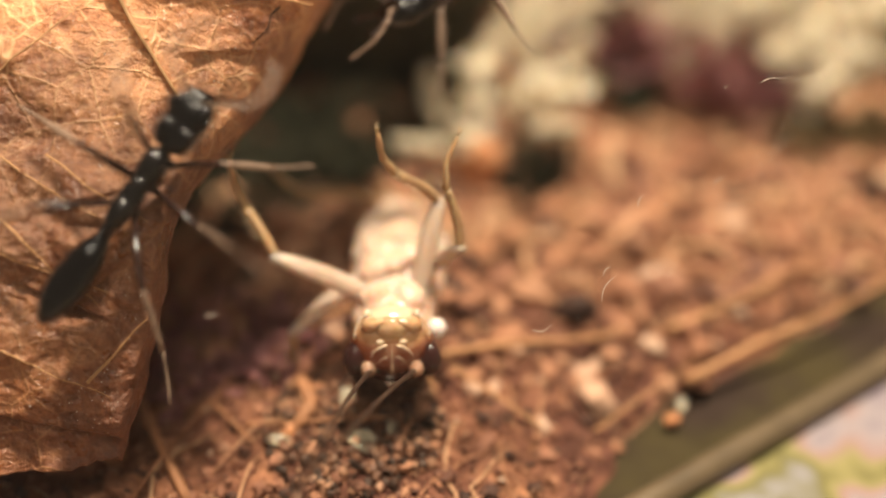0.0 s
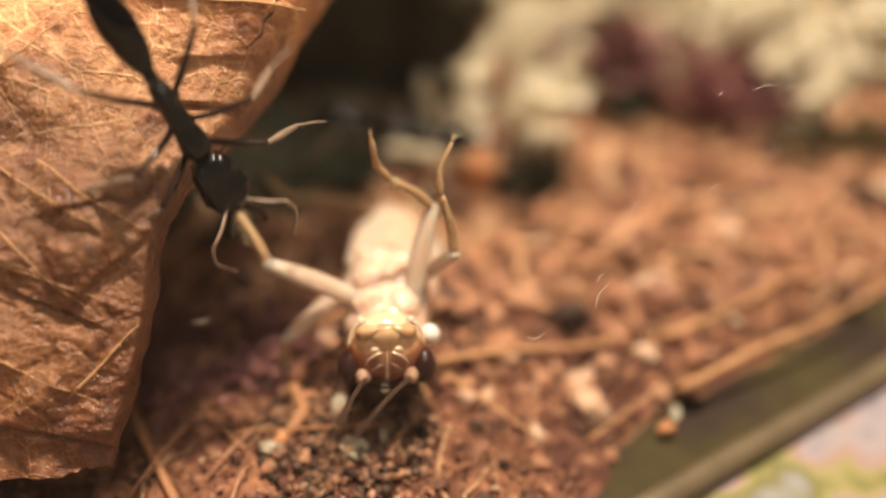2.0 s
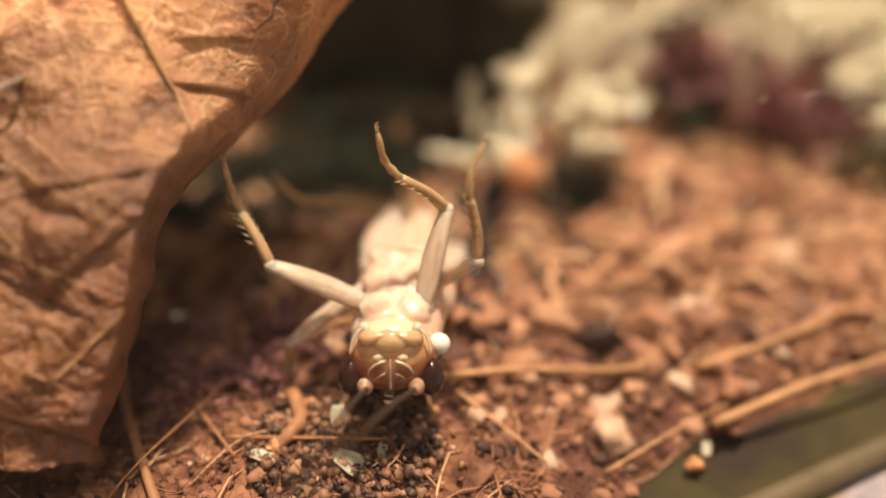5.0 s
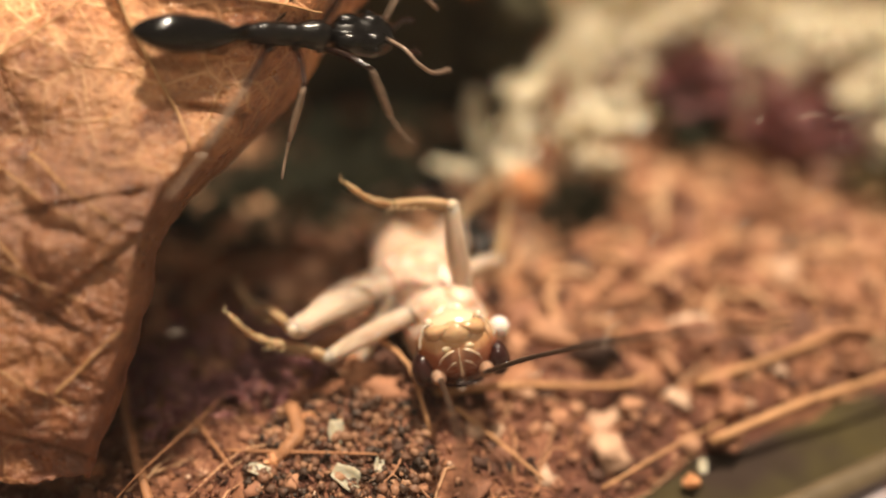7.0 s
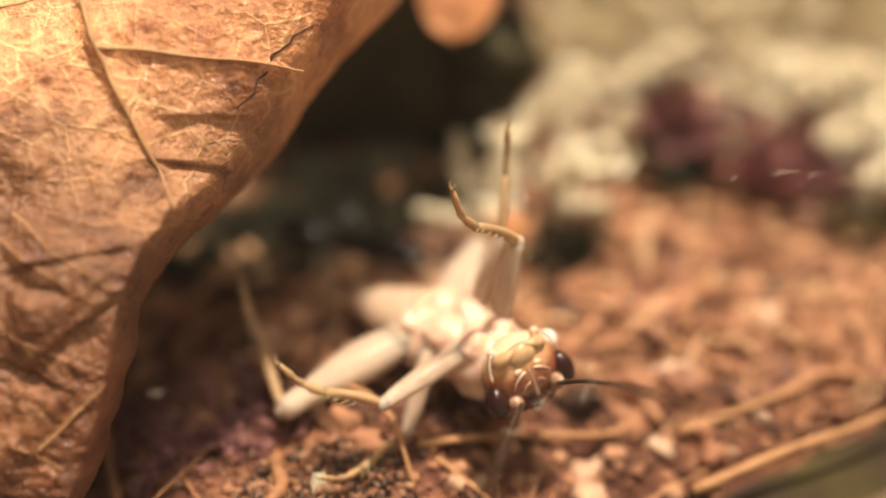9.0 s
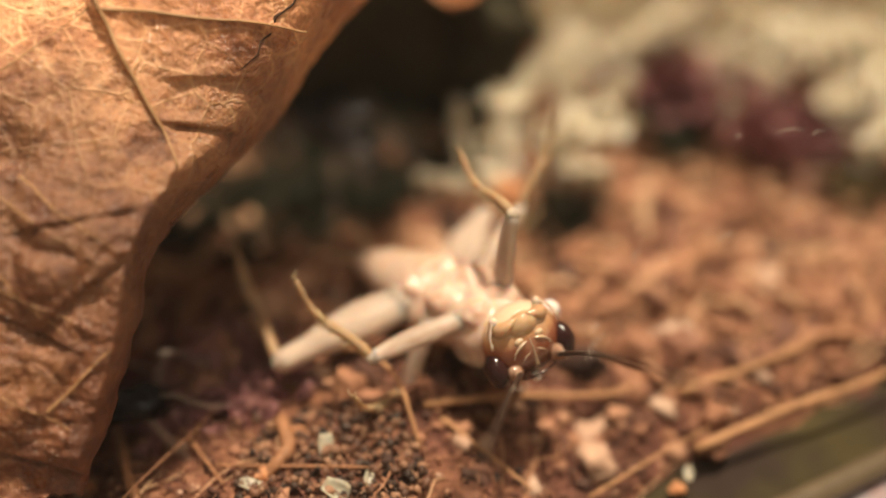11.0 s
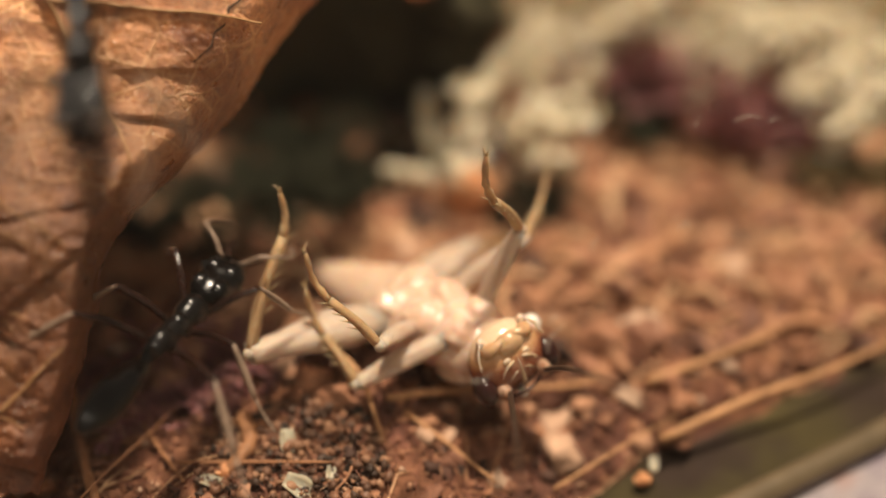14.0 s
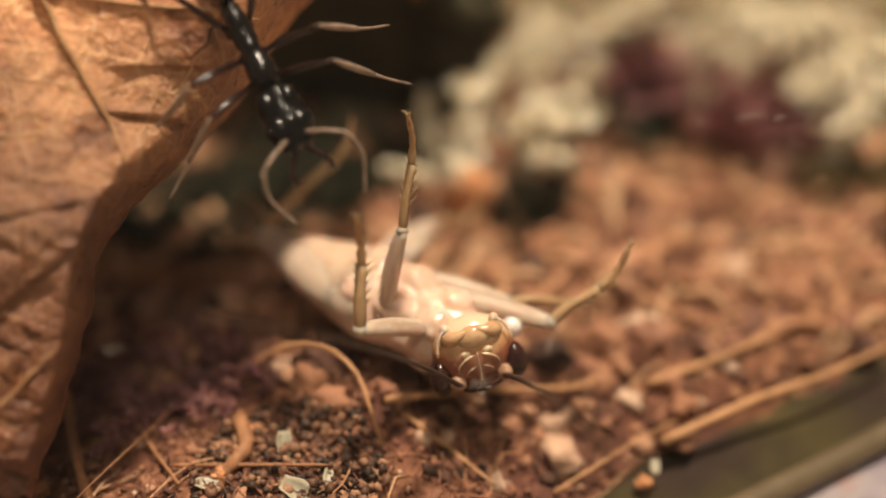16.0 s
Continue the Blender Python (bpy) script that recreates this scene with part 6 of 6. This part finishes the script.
    way = [
        (0.00, -27.08, 39.99, 25.85, -41.0, 17.5, -139.4),
        (0.80, -19.94, 40.17, 26.06, -38.0, 20.6, -135.3),
        (1.10, -14.02, 38.21, 23.28, -54.7, -4.2, -164.1),
        (1.20, -9.09, 33.22, 23.05, -26.4, 2.2, -177.2),
        (1.40, -11.29, 31.37, 22.12, -25.1, 2.5, -176.9),
        (1.50, -11.39, 30.55, 20.78, -30.8, 1.5, -178.3),
        (1.60, -11.23, 30.38, 20.54, -29.6, 1.5, -178.3),
        (1.70, -11.75, 35.25, 18.49, -49.3, -1.6, -161.4),
        (1.90, -10.06, 35.25, 16.19, -58.6, 19.6, -136.7),
        (2.00, -9.63, 34.77, 15.83, -80.9, 21.2, -149.8),
        (2.20, -8.86, 33.60, 14.24, -72.9, 19.7, -152.3),
        (2.40, -8.65, 33.27, 13.82, -70.8, 22.4, -147.6),
        (2.60, -8.78, 34.60, 15.31, -82.2, 25.9, -140.8),
        (3.00, -8.83, 33.35, 14.12, -81.9, 20.1, -151.7),
        (3.20, -9.58, 32.60, 13.58, -85.2, 14.0, -160.8),
        (3.40, -10.89, 30.52, 13.49, -27.6, 6.6, -170.6),
        (3.60, -11.23, 30.09, 13.07, -25.7, 3.9, -174.0),
        (3.80, -11.14, 30.63, 13.08, -23.7, 3.1, -174.6),
        (4.00, -12.55, 32.87, 12.34, -23.4, 3.5, -172.5),
        (4.15, -15.60, 32.62, 12.31, -21.6, 5.0, -170.3),
        (4.30, -19.72, 33.59, 13.03, -39.2, -39.1, 137.9),
        (4.97, -19.61, 33.09, 12.82, -53.4, 3.3, -178.3),
        (5.63, -19.49, 32.59, 12.60, -31.2, 43.0, -129.9),
        (6.30, -19.38, 32.09, 12.39, 29.4, 40.4, -48.4),
        (6.80, -12.07, 35.07, 15.03, 11.1, 41.9, -58.8),
        (6.90, -9.77, 37.01, 16.75, 9.6, 42.0, -59.7),
        (7.00, -6.56, 40.07, 16.95, -14.6, 42.4, -68.3),
        (7.20, -5.84, 37.10, 17.41, -28.9, 38.1, -90.6),
        (7.40, -5.29, 36.73, 18.02, -13.3, 37.3, -99.0),
        (7.50, -5.76, 38.28, 18.93, -22.0, 37.1, -67.4),
        (7.60, -17.23, 37.17, 18.76, -30.3, 34.2, -53.2),
        (7.75, -26.67, 36.25, 18.66, -30.7, 21.4, -23.5),
        (8.10, -32.80, 34.92, 18.02, -33.1, 8.4, -4.7),
        (8.40, -31.85, 33.29, 15.97, -21.3, -6.9, 44.5),
        (8.70, -30.89, 31.65, 13.91, -25.3, -25.8, 94.7),
        (9.00, -29.94, 30.02, 11.86, -45.7, -33.6, 153.9),
        (9.60, -27.50, 29.55, 7.59, -52.2, -9.0, -136.2),
        (10.20, -25.06, 29.07, 3.33, -31.7, 5.9, -69.3),
        (11.00, -15.47, 33.98, 2.25, -6.5, 5.2, -54.7),
        (11.30, -9.69, 31.86, 6.07, -21.2, 33.5, -51.6),
        (11.50, -10.02, 30.78, 5.65, -31.0, 37.7, -74.1),
        (11.70, -9.24, 30.90, 5.95, -24.9, 37.1, -68.3),
        (11.90, -11.15, 30.40, 6.46, -58.0, 37.3, -99.5),
        (12.10, -10.73, 30.83, 6.91, -28.7, 36.9, -66.5),
        (12.30, -10.91, 31.00, 6.51, -13.8, 26.7, -34.5),
        (12.50, -7.43, 31.55, 8.71, 38.0, 28.7, -39.4),
        (12.70, -6.07, 31.01, 9.45, 29.5, 32.9, -50.5),
        (12.90, -5.42, 32.91, 10.52, 14.0, 27.8, -37.5),
        (13.10, -4.28, 31.54, 10.57, 27.2, 33.7, -53.5),
        (13.30, -4.45, 32.07, 10.00, 32.1, 31.6, -47.2),
        (13.50, -9.26, 32.80, 7.25, -12.7, 29.0, -40.7),
        (13.70, -7.74, 30.85, 5.05, -21.5, 14.4, -14.6),
        (13.90, -7.62, 32.78, 7.64, -0.3, 19.5, -22.4),
        (14.10, -8.18, 33.39, 8.67, 1.8, 11.4, -10.3),
        (14.30, -7.44, 34.81, 10.86, 12.4, 12.3, -11.5),
        (14.50, -7.04, 37.23, 14.51, 20.0, 11.4, -10.4),
        (14.60, -8.92, 38.02, 17.04, 38.5, 1.5, 2.7),
        (14.70, -10.86, 38.38, 19.72, 48.2, -9.4, 17.0),
        (14.85, -14.35, 42.38, 26.63, 48.4, -9.9, 17.6),
        (15.05, -12.45, 42.71, 25.83, 38.7, 31.6, -22.6),
        (15.25, -10.56, 43.05, 25.02, -13.7, 47.5, -96.0),
        (15.45, -8.66, 43.38, 24.22, -48.4, 16.0, -153.7),
        (15.50, -8.36, 42.45, 22.83, -48.8, 16.7, -152.7),
        (15.60, -7.51, 40.47, 19.77, -47.8, 16.3, -153.4),
        (15.70, -5.71, 39.23, 17.65, -47.6, 16.6, -153.0),
        (15.80, -6.06, 38.99, 17.26, -47.6, 16.2, -153.6),
        (15.90, -5.77, 39.19, 17.41, -48.0, 16.6, -153.0),
        (16.00, -5.36, 39.18, 17.26, -47.9, 16.8, -152.8)]
    walk(ANT_THREE, [(t, pose(x * MM, y * MM, z * MM, a, b, c)) for t, x, y, z, a, b, c in way])
    for one, spells in ((ANT_ONE, ((0, 1.3), (2.2, 4.7), (11.0, 16.0))), (ANT_TWO, ((0, 1.2), (12.5, 14.6))), (ANT_THREE, ((1.0, 4.4), (6.3, 7.9), (11.0, 14.9), (15.0, 16.0)))):
        legs = [o for o in one.children if o.name.startswith("leg")]
        for k, leg in enumerate(legs):
            home, rows = leg.matrix_basis.copy(), []
            for i in range(161):
                t = i * 0.1
                if i not in (0, 160) and not any(a <= t <= b for a, b in spells):
                    continue
                side = 1 if home.translation.x > 0 else -1
                swing = 13 * math.sin(2 * math.pi * 2.3 * t + (0 if k in (0, 3, 4) else math.pi))
                lift = 7 * math.cos(2 * math.pi * 2.3 * t + (0 if k in (0, 3, 4) else math.pi))
                rows.append((t, home @ pose(0, 0, 0, 0, -side * max(0, lift), swing)))
            walk(leg, rows)


motions()
